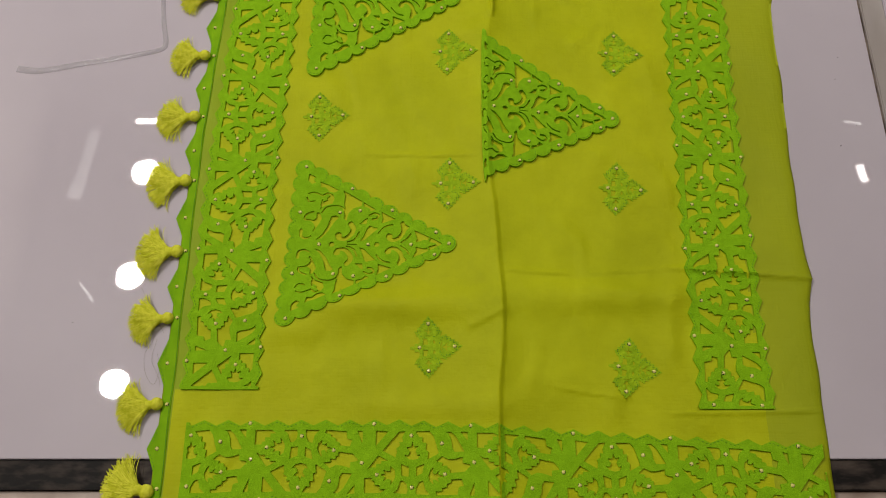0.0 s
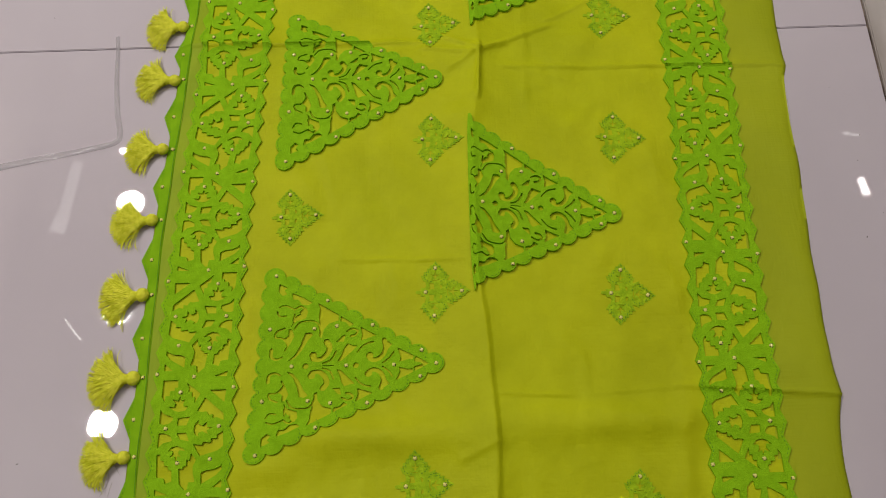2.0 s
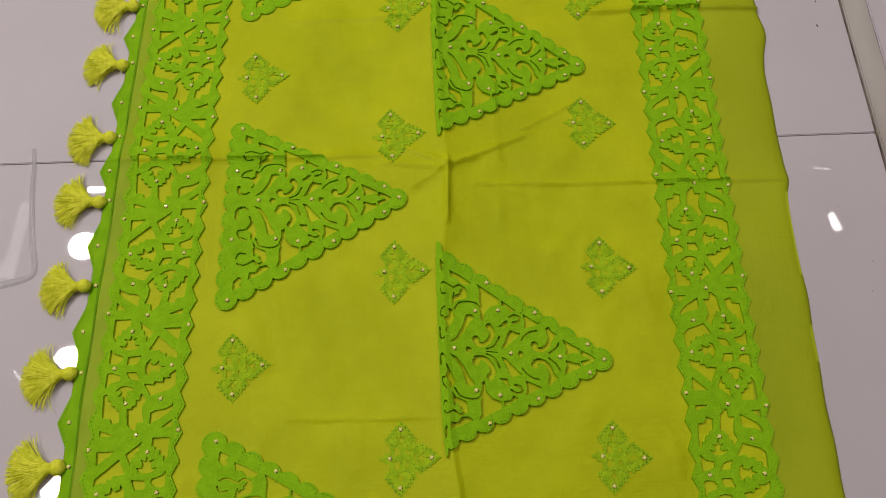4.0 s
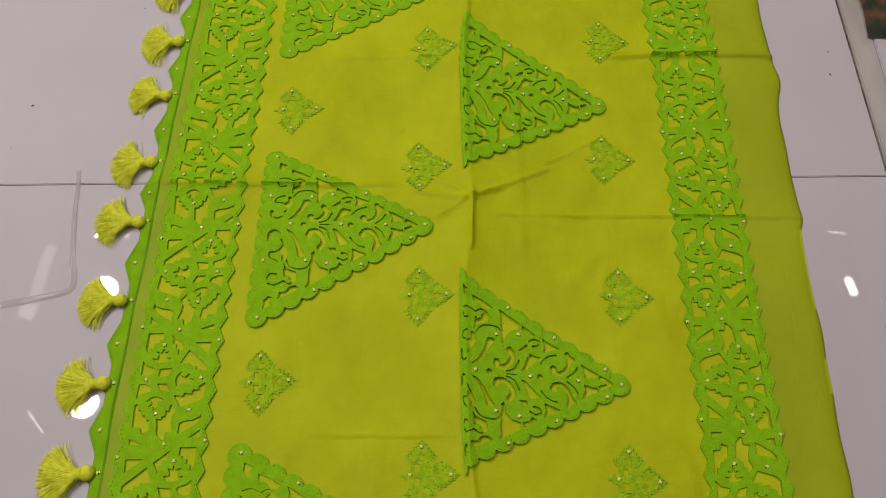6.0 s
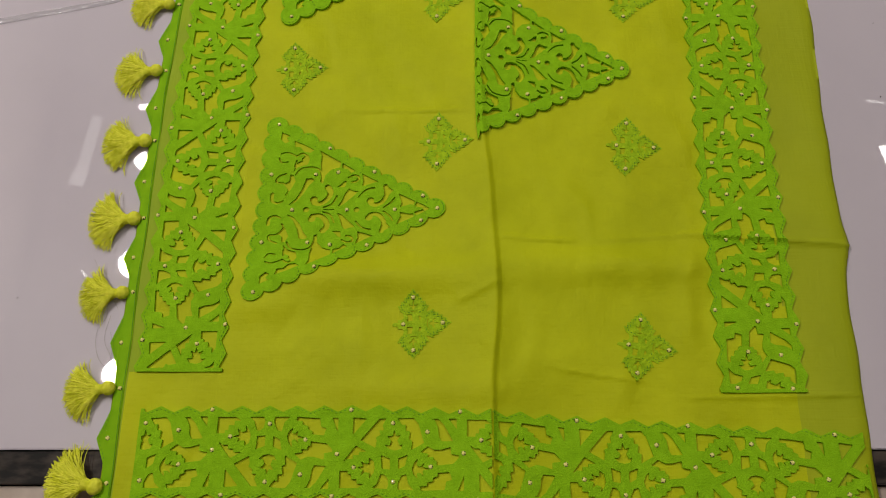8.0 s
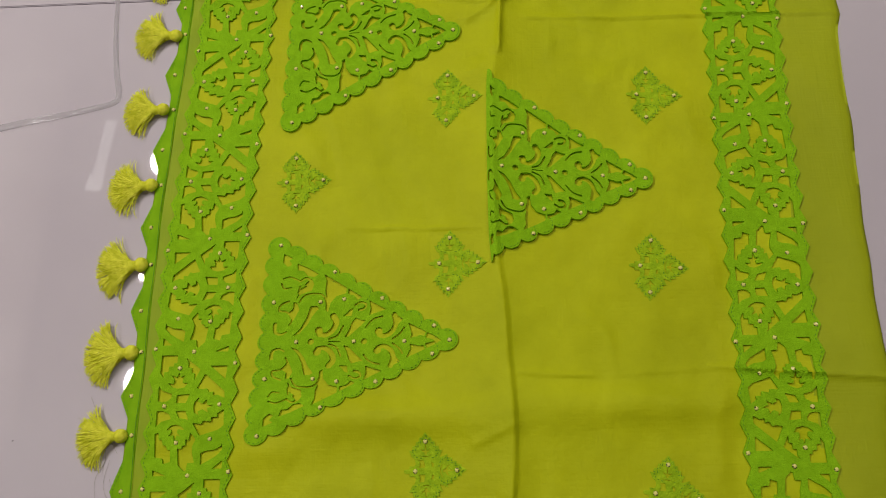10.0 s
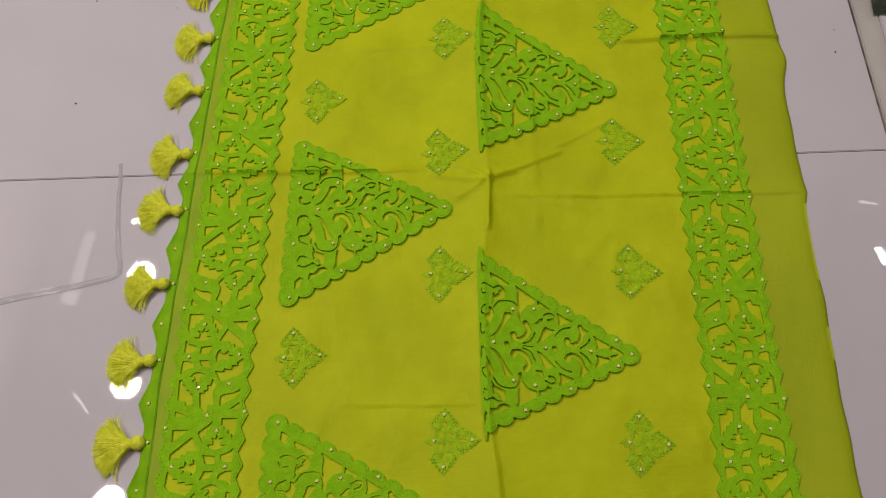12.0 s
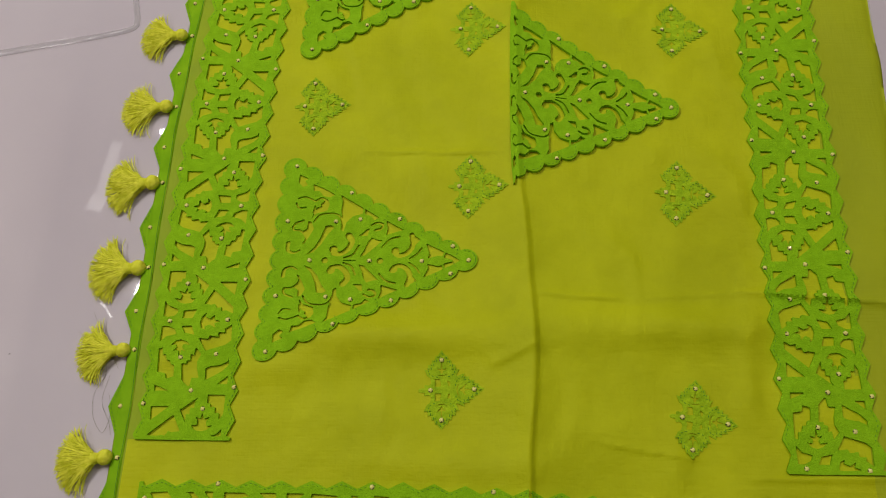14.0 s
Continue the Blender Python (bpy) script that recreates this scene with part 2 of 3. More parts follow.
    (0.050, 0.268, 0.098, 0.290, 0.006, 0.0026), (0.104, 0.70, 0.20, 0.672, 0.002, 0.0015),
]
SWELLS = [  # x, y, radius along x, radius along y, height of soft humps
    (-0.03, 0.296, 0.10, 0.018, 0.0095), (0.20, 0.304, 0.09, 0.018, 0.0075), (0.02, 0.19, 0.09, 0.016, 0.0040), (0.15, 0.215, 0.05, 0.020, 0.0035), (-0.06, 0.225, 0.06, 0.022, 0.0030),
    (0.02, 0.71, 0.05, 0.020, 0.0045), (0.20, 0.73, 0.08, 0.025, 0.0030), (-0.19, 0.745, 0.06, 0.020, 0.0040),
    (0.36, 0.35, 0.07, 0.030, 0.0030), (-0.12, 0.268, 0.03, 0.014, 0.0040), (0.17, 0.86, 0.06, 0.03, 0.0030), (0.24, 0.50, 0.05, 0.09, 0.0020),
]


def height(x, y):
    """The lie of the cloth over the tiles."""
    x, y = np.asarray(x, float), np.asarray(y, float)
    d = x - crease_line(y)
    fall = np.clip((d + 0.002) / 0.007, 0, 1)
    fall = fall * fall * (3 - 2 * fall)
    rise = 0.0135 + 0.002 * np.sin(7 * y)
    h = rise * np.exp(-np.clip(-d, 0, 9) / 0.045) * (1 - fall) + 0.0112 * fall * np.exp(-np.clip(d, 0, 9) / 0.042)
    h = h + 0.0012 * np.sin(14 * x + 3.1 * y) * np.sin(11 * y - 5 * x) + 0.0007 * np.sin(47 * y + 9 * np.sin(13 * x)) * np.sin(31 * x + 2)
    for x0, y0, x1, y1, w, a in RIDGES:
        lx, ly = x1 - x0, y1 - y0
        n2 = lx * lx + ly * ly
        s = ((x - x0) * lx + (y - y0) * ly) / n2
        across = ((y - y0) * lx - (x - x0) * ly) / math.sqrt(n2)
        ends = np.clip(s / 0.15, 0, 1) * np.clip((1 - s) / 0.15, 0, 1)
        h = h + a * ends * (0.6 * np.exp(-np.abs(across) / (0.6 * w)) + 0.4 * np.exp(-np.clip(across, 0, 9) / (4 * w) - np.clip(-across, 0, 9) / (0.5 * w)))
    for cx, cy, rx, ry, a in SWELLS:
        h = h + a * np.exp(-((x - cx) / rx) ** 2 - ((y - cy) / ry) ** 2)
    return h


# ---- drawing flat cut-work as distance fields ----
def d_poly(X, Y, pts):
    """Signed distance to a polygon, positive inside."""
    best = np.full(X.shape, 1e9)
    inside = np.zeros(X.shape, bool)
    n = len(pts)
    for i in range(n):
        ax, ay = pts[i]
        bx, by = pts[(i + 1) % n]
        ex, ey = bx - ax, by - ay
        t = np.clip(((X - ax) * ex + (Y - ay) * ey) / (ex * ex + ey * ey + 1e-12), 0, 1)
        best = np.minimum(best, np.hypot(X - ax - t * ex, Y - ay - t * ey))
        if by != ay:
            inside ^= ((ay > Y) != (by > Y)) & (X < ex * (Y - ay) / (by - ay) + ax)
    return np.where(inside, best, -best)


def spline(pts, steps=6):
    """A smooth curve through points, with any further columns carried along."""
    p = np.array([pts[0], *pts, pts[-1]], float)
    out = []
    for i in range(1, len(p) - 2):
        for k in range(steps):
            t = k / steps
            out.append(0.5 * (2 * p[i] + (p[i + 1] - p[i - 1]) * t + (2 * p[i - 1] - 5 * p[i] + 4 * p[i + 1] - p[i + 2]) * t * t
                              + (3 * p[i] - p[i - 1] - 3 * p[i + 1] + p[i + 2]) * t ** 3))
    return np.array(out + [p[-2]])


def d_stroke(X, Y, pts, w0, w1=None):
    """Distance field of a smooth stroke whose half-width runs from w0 to w1."""
    c = spline(pts)
    w1 = w0 if w1 is None else w1
    best = np.full(X.shape, -1e9)
    n = len(c) - 1
    for i in range(n):
        ax, ay = c[i]
        ex, ey = c[i + 1] - c[i]
        t = np.clip(((X - ax) * ex + (Y - ay) * ey) / (ex * ex + ey * ey + 1e-12), 0, 1)
        w = w0 + (w1 - w0) * (i + t) / n
        best = np.maximum(best, w - np.hypot(X - ax - t * ex, Y - ay - t * ey))
    return best


def d_disc(X, Y, x, y, r):
    return r - np.hypot(X - x, Y - y)


def turned(X, Y, x, y, deg):
    c, s = math.cos(radians(deg)), math.sin(radians(deg))
    return (X - x) * c + (Y - y) * s, -(X - x) * s + (Y - y) * c


def leaf_outline(length, width, notch=0.70):
    """Half-round base, then saw teeth that step in to a tip; points along +x from the base at 0."""
    side = [(0.0, width * 0.30), (length * 0.03, width * 0.62), (length * 0.12, width * 0.88), (length * 0.24, width * 0.97)]
    n = 4
    for k in range(n):
        a = k / n
        out = width * (1.08 - 0.98 * a)
        side += [(length * (0.38 + 0.66 * a), out), (length * (0.33 + 0.66 * a), out * notch)]
    return side + [(length * 1.04, 0.0)] + [(a, -b) for a, b in reversed(side)]


def d_leaf(X, Y, x, y, deg, length=20.0, width=13.0, notch=0.70):
    """A leaf body, and the cut inside it: a crescent with a three-lobed stem."""
    U, V = turned(X, Y, x, y, deg)
    body = d_poly(U, V, leaf_outline(length, width, notch))
    k = length / 20.0
    moon = np.minimum(d_disc(U, V, 9 * k, 0, 7.6 * k), -d_disc(U, V, 11.2 * k, 0, 7.7 * k))
    star = d_stroke(U, V, [(5 * k, 0), (13.5 * k, 0)], 1.7 * k, 0.5 * k)
    for s in (1, -1):
        star = np.maximum(star, d_stroke(U, V, [(6.2 * k, 0), (7.6 * k, s * 3.0 * k), (11.5 * k, s * 4.6 * k)], 1.5 * k, 0.5 * k))
    return body, np.maximum(moon, star)


# One cell of the border, in millimetres: u along, v across. The next cell is the same, turned over across.
PERIOD, HALF = 109.0, 46.0
HOLES = {
    "by_leaf": [(-34, 10.5), (-18, 30), (-12, 30.5), (-15, 24), (-14, 19.5), (-18, 19.5), (-17, 15.5), (-21, 13), (-20, 10), (-21, 3.5)],
    "by_tulip": [(-2, 31), (12, 32), (16, 27), (19, 16.5), (21, 10), (14, 5.5), (10, 3), (11, 11.5), (8, 12.5), (9, 20), (5, 20), (5, 26), (2, 25)],
    "leaf_cut": [(-5, 20.5), (-3, 15), (1, 16.5), (-2, 11), (0, 6.5), (3, 8), (1, 3.5), (-4, 2), (-9, 3), (-13, 7), (-9, 6), (-7, 10.5), (-11, 14.5), (-6, 15)],
    "above_left": [(-49, -9.5), (-38, 5.5), (-28, 0), (-35, 0), (-35, -3), (-40, -3), (-40, -6.5), (-45, -6.5)],
    "left_cut": [(-36, -14), (-31, -13), (-33, -8.5), (-30, -10.5), (-26, -10.5), (-26, -5.5), (-22, -8.5), (-21, -14.5), (-22, -19), (-26, -24.5), (-25, -19), (-29, -18), (-33, -21.5), (-31, -16)],
    "below_left": [(-51, -32), (-51, -17), (-44, -17), (-44, -20), (-41, -20), (-41, -24.5), (-36, -24.5), (-36, -28.5), (-30, -28.5), (-35, -32)],
    "window_a": [(-16, -2.5), (-8, -5.5), (-8, -15), (-15, -14.5)],
    "window_b": [(-1, -5), (7, -1.5), (5, -11), (-1, -14.5)],
    "foot_a": [(-23, -32), (-19, -28.5), (-16, -19.5), (-13, -19.5), (-10, -22.5), (-9, -28), (-10, -32)],
    "foot_b": [(-1, -32), (-1, -26.5), (2, -20), (6, -18.5), (8, -27), (13, -32)],
    "right_cut": [(16, -4), (13, -7.5), (11, -13), (12, -18), (16, -22), (15, -17), (18, -16.5), (21, -19.5), (20, -14.5), (27, -13), (20, -11.5), (22, -7), (18, -11.5), (15, -10.5)],
    "above_right": [(18, 1.5), (24, 7), (30, 4), (36, 4.5), (44, 7), (44, 1), (51, 0), (51, -2), (46, -7.5), (32, -9.5), (32, -5), (30, -5.5), (29, -2), (24, -2.5), (25, 0.5)],
    "below_right": [(18, -28.5), (24, -28), (24, -25), (29, -23.5), (29, -20.5), (33, -19), (33, -16), (43, -15), (45, -21.5), (40, -23), (39, -30.5), (19, -32)],
    "pod": [(26, 31.5), (33, 32), (38, 27), (46, 12.5), (36, 12), (34, 16), (33, 24.5), (30, 31)],
    "ray_a": [(42, 32.5), (49, 32.5), (49, 23.5)],
    "ray_b": [(-41, 31), (-29, 30), (-41, 15)],
    "ray_c": [(50, -31), (55, -17.5), (55, -30.5)],
}
CELL_STONES = [(-6, 26.5), (-39, -14), (27, -11), (-5, -25.5), (-54, -2), (-43, 38), (24, 20), (52, 39)]


def border_field(step=0.75):
    """The solid of two cells on a regular grid, and where they start."""
    nu, nv = int(round(2 * PERIOD / step)), int(round(2 * HALF / step)) + 1
    U, V = np.meshgrid((np.arange(nu)) * step, -HALF + np.arange(nv) * step)
    field = np.full(U.shape, 50.0)
    for cell in (-1, 0, 1, 2):
        flip = 1 if cell % 2 == 0 else -1
        u, v = U - PERIOD * (cell + 0.5), V * flip
        near = np.abs(u) < PERIOD * 0.75
        uu, vv = u[near], v[near]
        cut = np.full(uu.shape, -1e9)
        for pts in HOLES.values():
            cut = np.maximum(cut, d_poly(uu, vv, pts))
        field[near] = np.minimum(field[near], -0.1 - cut)
    tooth = PERIOD / 4.5
    wave = np.abs(((U / tooth) % 1.0) - 0.5) * 2
    wave2 = np.abs(((U / tooth + 0.5) % 1.0) - 0.5) * 2
    low = V + 37.0 + 6.0 * (1 - wave2)
    top = (36.5 + 6.0 * (1 - wave) - V) * 0.75
    return np.minimum(field, np.minimum(top, low * 0.75))


def cut_mesh(F, step, origin, place, thick, sink=None):
    """Turn a field (positive: solid) on a grid into verts and faces: a top with straight walls. place maps u, v to x, y."""
    ny, nx = F.shape
    keys, uv, faces, walls = {}, [], [], []

    def vert(key, u, v):
        k = keys.get(key)
        if k is None:
            k = keys[key] = len(uv)
            uv.append((u, v))
        return k

    S = F > 0
    full = S[:-1, :-1] & S[1:, :-1] & S[:-1, 1:] & S[1:, 1:]
    some = (S[:-1, :-1] | S[1:, :-1] | S[:-1, 1:] | S[1:, 1:]) & ~full
    u0, v0 = origin

    def corner(i, j):
        return vert((i, j), u0 + i * step, v0 + j * step)

    for j in range(ny - 1):
        i, row = 0, full[j]
        while i < nx - 1:
            if not row[i]:
                i += 1
                continue
            k = i
            while k < nx - 1 and row[k] and k - i < 3:
                k += 1
            faces.append((corner(i, j), corner(k, j), corner(k, j + 1), corner(i, j + 1)))
            i = k
    for j, i in zip(*np.nonzero(some)):
        ring = ((i, j), (i + 1, j), (i + 1, j + 1), (i, j + 1))
        face, cuts = [], []
        for a, b in zip(ring, ring[1:] + ring[:1]):
            fa, fb = F[a[1], a[0]], F[b[1], b[0]]
            if fa > 0:
                face.append(corner(*a))
            if (fa > 0) != (fb > 0):
                t = fa / (fa - fb)
                key = (min(a, b), max(a, b))
                k = vert(key, u0 + step * (a[0] + t * (b[0] - a[0])), v0 + step * (a[1] + t * (b[1] - a[1])))
                face.append(k)
                cuts.append((k, fa > 0))
        if len(face) > 2:
            faces.append(tuple(face))
        if len(cuts) == 2:
            (a, out_a), (b, _) = cuts
            walls.append((a, b) if out_a else (b, a))
        elif len(cuts) == 4:
            for m in (0, 2):
                a, b = cuts[m][0], cuts[(m + 1) % 4][0]
                walls.append((a, b) if cuts[m][1] else (b, a))
    uv = np.array(uv)
    x, y = place(uv[:, 0], uv[:, 1])
    z = height(x, y) + thick
    if sink:
        z = z - sink(uv[:, 0], uv[:, 1])
    z += 0.0004 * np.sin(90 * x + 40 * y) * np.sin(70 * y)
    n = len(uv)
    verts = np.column_stack([x, y, z])
    used = sorted({k for w in walls for k in w})
    low = {k: n + m for m, k in enumerate(used)}
    base = verts[used].copy()
    base[:, 2] -= thick - 0.0002
    faces += [(b, a, low[a], low[b]) for a, b in walls]
    return np.vstack([verts, base]).tolist(), faces


# ---- small repeated meshes ----
def stone_mesh():
    """A foiled stone of 4 mm in a claw setting; facets over a low dome."""
    bm = bmesh.new()
    rings = []
    for r, z, turn in ((2.3, 0.0, 0), (2.3, 0.5, 0), (1.75, 1.35, 0.5), (0.8, 2.0, 0)):
        rings.append([bm.verts.new((0.001 * r * math.cos(math.tau * (k + turn) / 8), 0.001 * r * math.sin(math.tau * (k + turn) / 8), 0.001 * z)) for k in range(8)])
    for m, (a, b) in enumerate(zip(rings, rings[1:])):
        for k in range(8):
            if m == 2:
                bm.faces.new((a[k], a[(k + 1) % 8], b[(k + 1) % 8]))
                bm.faces.new((a[k], b[(k + 1) % 8], b[k]))
            else:
                f = bm.faces.new((a[k], a[(k + 1) % 8], b[(k + 1) % 8], b[k]))
                # Besides the setting, every other side facet is coloured dark to imitate reflections.
                f.material_index = 1 if m == 0 or k % 2 == 0 else 0
    bm.faces.new(rings[-1])
    me = bpy.data.meshes.new("rhinestone")
    bm.to_mesh(me)
    bm.free()
    me.materials.append(STONE)
    me.materials.append(RIM_AND_FACET)
    return me


RHINE = stone_mesh()
rng = random.Random(7)


def add_stone(x, y, parent, lift=0.0020):
    ob = new("rhinestone", RHINE)
    ob.parent = parent
    e = 0.003
    nx = float(height(x - e, y) - height(x + e, y)) / (2 * e)
    ny = float(height(x, y - e) - height(x, y + e)) / (2 * e)
    ob.matrix_basis = pose(x, y, float(height(x, y)) + lift, math.degrees(-ny) + rng.uniform(-18, 18), math.degrees(nx) + rng.uniform(-18, 18), rng.uniform(0, 90)) @ Matrix.Diagonal((0.9, 0.9, 0.9, 1))
    return ob


def left_border(u, v):
    y = -np.asarray(u) / 1000
    return -0.1958 + 0.026 * np.clip((y - 0.43) / 0.57, 0, 1.7) ** 1.15 + np.asarray(v) * 0.97 / 1000, y


def right_border(u, v):
    y = np.asarray(u) / 1000
    return 0.3205 + 0.0125 * np.clip((y - 0.3) / 0.55, 0, 1) ** 1.3 - np.asarray(v) * 0.91 / 1000, y


# ---- the dupatta ----
dupatta = tagged(new("dupatta"), "lime green organza dupatta with cut felt lace, stones and tassels", "dupatta")


def hem_slope(x):
    """The hem runs a little askew to the tiles."""
    return -0.016 * (np.asarray(x) + 0.24) / 0.65


def cloth_mesh():
    ys = np.concatenate([[Y_HEM], np.arange(Y_HEM + 0.002, Y_TOP, 0.002)])
    n = 200
    verts, faces = [], []
    for y in ys:
        a, b = float(left_line(y)) - 0.011, float(right_line(y))
        # finer columns round the crease
        c = float(crease_line(y))
        xs = np.concatenate([np.linspace(a, c - 0.02, 95, endpoint=False), np.linspace(c - 0.02, c + 0.02, 26, endpoint=False), np.linspace(c + 0.02, b, n - 121)])
        z = height(xs, np.full(n, y))
        near = np.minimum(xs - a, b - xs)
        z = z - 0.0038 * np.exp(-near / 0.006)
        dy = hem_slope(xs) * math.exp(-(y - Y_HEM) / 0.03)
        verts += [(float(p), float(y + e), float(q)) for p, q, e in zip(xs, z, dy)]
    m = len(ys)
    for j in range(m - 1):
        for i in range(n - 1):
            faces.append((j * n + i, j * n + i + 1, (j + 1) * n + i + 1, (j + 1) * n + i))
    # a hem that turns down to the tiles all round
    rim = [i for i in range(n)] + [j * n + n - 1 for j in range(1, m)] + [(m - 1) * n + i for i in range(n - 2, -1, -1)] + [j * n for j in range(m - 2, 0, -1)]
    low = {}
    for k in rim:
        low[k] = len(verts)
        verts.append((verts[k][0], verts[k][1], TOP + 0.0004))
    for a, b in zip(rim, rim[1:] + rim[:1]):
        faces.append((b, a, low[a], low[b]))
    ob = link_mesh("cloth", verts, faces, CLOTH, dupatta, "sheer lime organza with fold lines", True)
    # a darker tone outside the right border, the ribbon's green along the left seam
    ob.data.materials.append(DARKER)
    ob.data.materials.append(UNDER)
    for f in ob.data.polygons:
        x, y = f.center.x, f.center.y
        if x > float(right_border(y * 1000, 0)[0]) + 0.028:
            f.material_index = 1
        elif x < float(left_line(y)) + (0.016 if y > 0.208 else 0.002):
            f.material_index = 2
    return ob


cloth_mesh()

STEP = 0.75
TWO_CELLS = border_field(STEP)
NU = TWO_CELLS.shape[1]


def lace_strip(place, phase, start, stop, name="lace_border", bars=(True, False)):
    """A length of border from start to stop (mm along u); phase: where an unflipped cell has its middle."""
    i0 = int(math.floor((start - phase + PERIOD / 2) / STEP))
    count = int((stop - start) / STEP) + 1
    F = TWO_CELLS[:, (i0 + np.arange(count)) % NU].copy()
    u = (np.arange(count)) * STEP
    length = u[-1]
    near, far = u, length - u
    if bars[0]:
        F = np.where(near[None, :] < 3.5, np.maximum(F, np.minimum(2.0, 40 - np.abs(-HALF + np.arange(F.shape[0]) * STEP)[:, None])), F)
    if bars[1]:
        F = np.where(far[None, :] < 3.5, np.maximum(F, np.minimum(2.0, 40 - np.abs(-HALF + np.arange(F.shape[0]) * STEP)[:, None])), F)
    F = np.minimum(F, np.minimum(near, far)[None, :] - 0.3)
    origin = (phase - PERIOD / 2 + i0 * STEP, -HALF)
    verts, faces = cut_mesh(F, STEP, origin, place, 0.0022)
    ob = link_mesh(name, verts, faces, FELT, dupatta, "bright green felt border cut into leaves and stars")
    k0, k1 = int((start - phase) / PERIOD) - 2, int((stop - phase) / PERIOD) + 2
    for k in range(k0, k1 + 1):
        for a, b in CELL_STONES:
            u1, v1 = phase + k * PERIOD + a, b * (1 if k % 2 == 0 else -1)
            if start + 3 < u1 < stop - 3:
                x, y = place(np.array([u1]), np.array([v1]))
                add_stone(float(x[0]), float(y[0]), ob)
    return ob


def bottom_border(u, v):
    x = np.asarray(u) / 1000
    return x, 0.137 - 0.022 * np.clip((x + 0.02) / 0.4, 0, 1.2) ** 1.0 + np.asarray(v) * 0.94 / 1000


lace_strip(left_border, -521.0, -1440.0, -207.0, bars=(False, True))
lace_strip(right_border, 523.5, 187.0, 1440.0)
lace_strip(bottom_border, 4.0, -226.0, 83.0)
lace_strip(bottom_border, 199.0, 84.5, 398.0, bars=(False, False))


# ---- pointed scallop panels of scrollwork ----
TIP_U, CORNER_U, CORNER_W = 160.0, 5.0, 88.0


def panel_lobes():
    """Middles and radii of the scallops, one half: along the slanting side, then down the base."""
    side = [(TIP_U + (CORNER_U - TIP_U) * k / 10, CORNER_W * k / 10, 10.4) for k in range(11)]
    return side + [(3.5, CORNER_W * k / 5, 9.8) for k in range(5)]


def panel_field(step):
    """A scalloped triangle filled with scrolls, in millimetres: u from base to tip, v across."""
    U, V = np.meshgrid(np.arange(-14, 184, step), np.arange(-116, 116.1, step))
    W = np.abs(V)
    solid = d_poly(U, W, [(TIP_U + 4, -1), (TIP_U, 4), (CORNER_U, CORNER_W + 4), (-2, CORNER_W), (-2, -1)])
    for u, w, r in panel_lobes():
        solid = np.maximum(solid, d_disc(U, W, u, w, r))

    def hole(*pts):
        nonlocal solid
        solid = np.minimum(solid, -d_poly(U, W, pts))

    def slit(w0, w1, *pts):
        nonlocal solid
        solid = np.minimum(solid, -d_stroke(U, W, pts, w0, w1))

    def eye(u, w, r):
        nonlocal solid
        solid = np.minimum(solid, -d_disc(U, W, u, w, r))

    def tie(w0, w1, *pts):
        nonlocal solid
        solid = np.maximum(solid, d_stroke(U, W, pts, w0, w1))

    # the tip: an opening with a petal
    hole((126, 16.5), (151, 3.6), (156, 0), (156, -1), (127, -1), (129.5, 7))
    tie(1.0, 4.8, (124, 0), (130, 0), (138, 0))
    tie(4.8, 0.6, (137, 0), (142, 0), (149, 0))
    tie(0.7, 0.7, (141, 3), (143, 8.5))
    # third scroll
    eye(100.5, 8.9, 3.5)
    slit(2.2, 2.4, (100.8, 6.2), (105.3, 4.8), (111.5, 8), (115, 15.5), (113.5, 24))
    hole((112.3, 26), (121.5, 19.8), (116.5, 14.0), (113, 19))
    slit(0.7, 1.0, (88.7, 12.7), (93, 18), (97.5, 20.8), (103.2, 22.2))
    slit(0.8, 0.9, (113.2, 2.0), (119.4, 7.0), (122.7, 12.0))
    hole((91.2, 23.5), (106.5, 28.8), (98, 33.2), (90.5, 37.5), (92.3, 30))
    # second scroll
    hole((70.2, 3.6), (74.3, 4.6), (89, 19), (84, 19.6), (79.1, 21.6), (75.8, 17), (74, 11))
    slit(0.8, 0.9, (57.1, 2.4), (64.3, 5.7), (68.7, 14.0))
    slit(0.5, 0.5, (57, 0), (62, 0), (67, 0))
    eye(47.5, 10.0, 3.6)
    slit(2.1, 3.0, (47.5, 6.6), (54.3, 6.2), (60.2, 11.2), (62.4, 18), (59.4, 23.0))
    hole((67.5, 23), (75.5, 23.2), (77, 30.5), (73.5, 29), (71.5, 26.5))
    slit(0.9, 1.3, (78, 33), (83, 35.5), (88, 33.5), (86, 29.5), (82, 28.5))
    hole((50.4, 47.3), (52.2, 37.4), (51.6, 28.5), (54.6, 26.6), (56, 35.4), (61.1, 41.5), (69.2, 43.8), (77.1, 41.7), (79.9, 37.6), (84.5, 40.0), (71.4, 48.4), (48.6, 62), (50.9, 55.9))
    tie(0.8, 0.8, (70.2, 42), (70.5, 50))
    # first scroll and the leaf behind it
    hole((23.2, 4.6), (30.4, 7.6), (36.8, 15.2), (41.4, 24.0), (46.5, 30.4), (43.6, 32.6), (38.4, 32.0), (35, 20.6), (30.4, 11.8))
    slit(0.8, 0.8, (27.8, 35.6), (33.1, 42.5), (44.2, 43.9), (50.1, 41), (52.4, 35))
    hole((24.6, 37.6), (29, 43.4), (38.3, 46.6), (39.9, 53), (37.4, 58), (33.5, 51.5), (28.4, 49))
    # the scrolls of the base
    slit(1.9, 0.8, (7.8, 15.9), (8.2, 9.2), (13.3, 6.8), (18.5, 9.3))
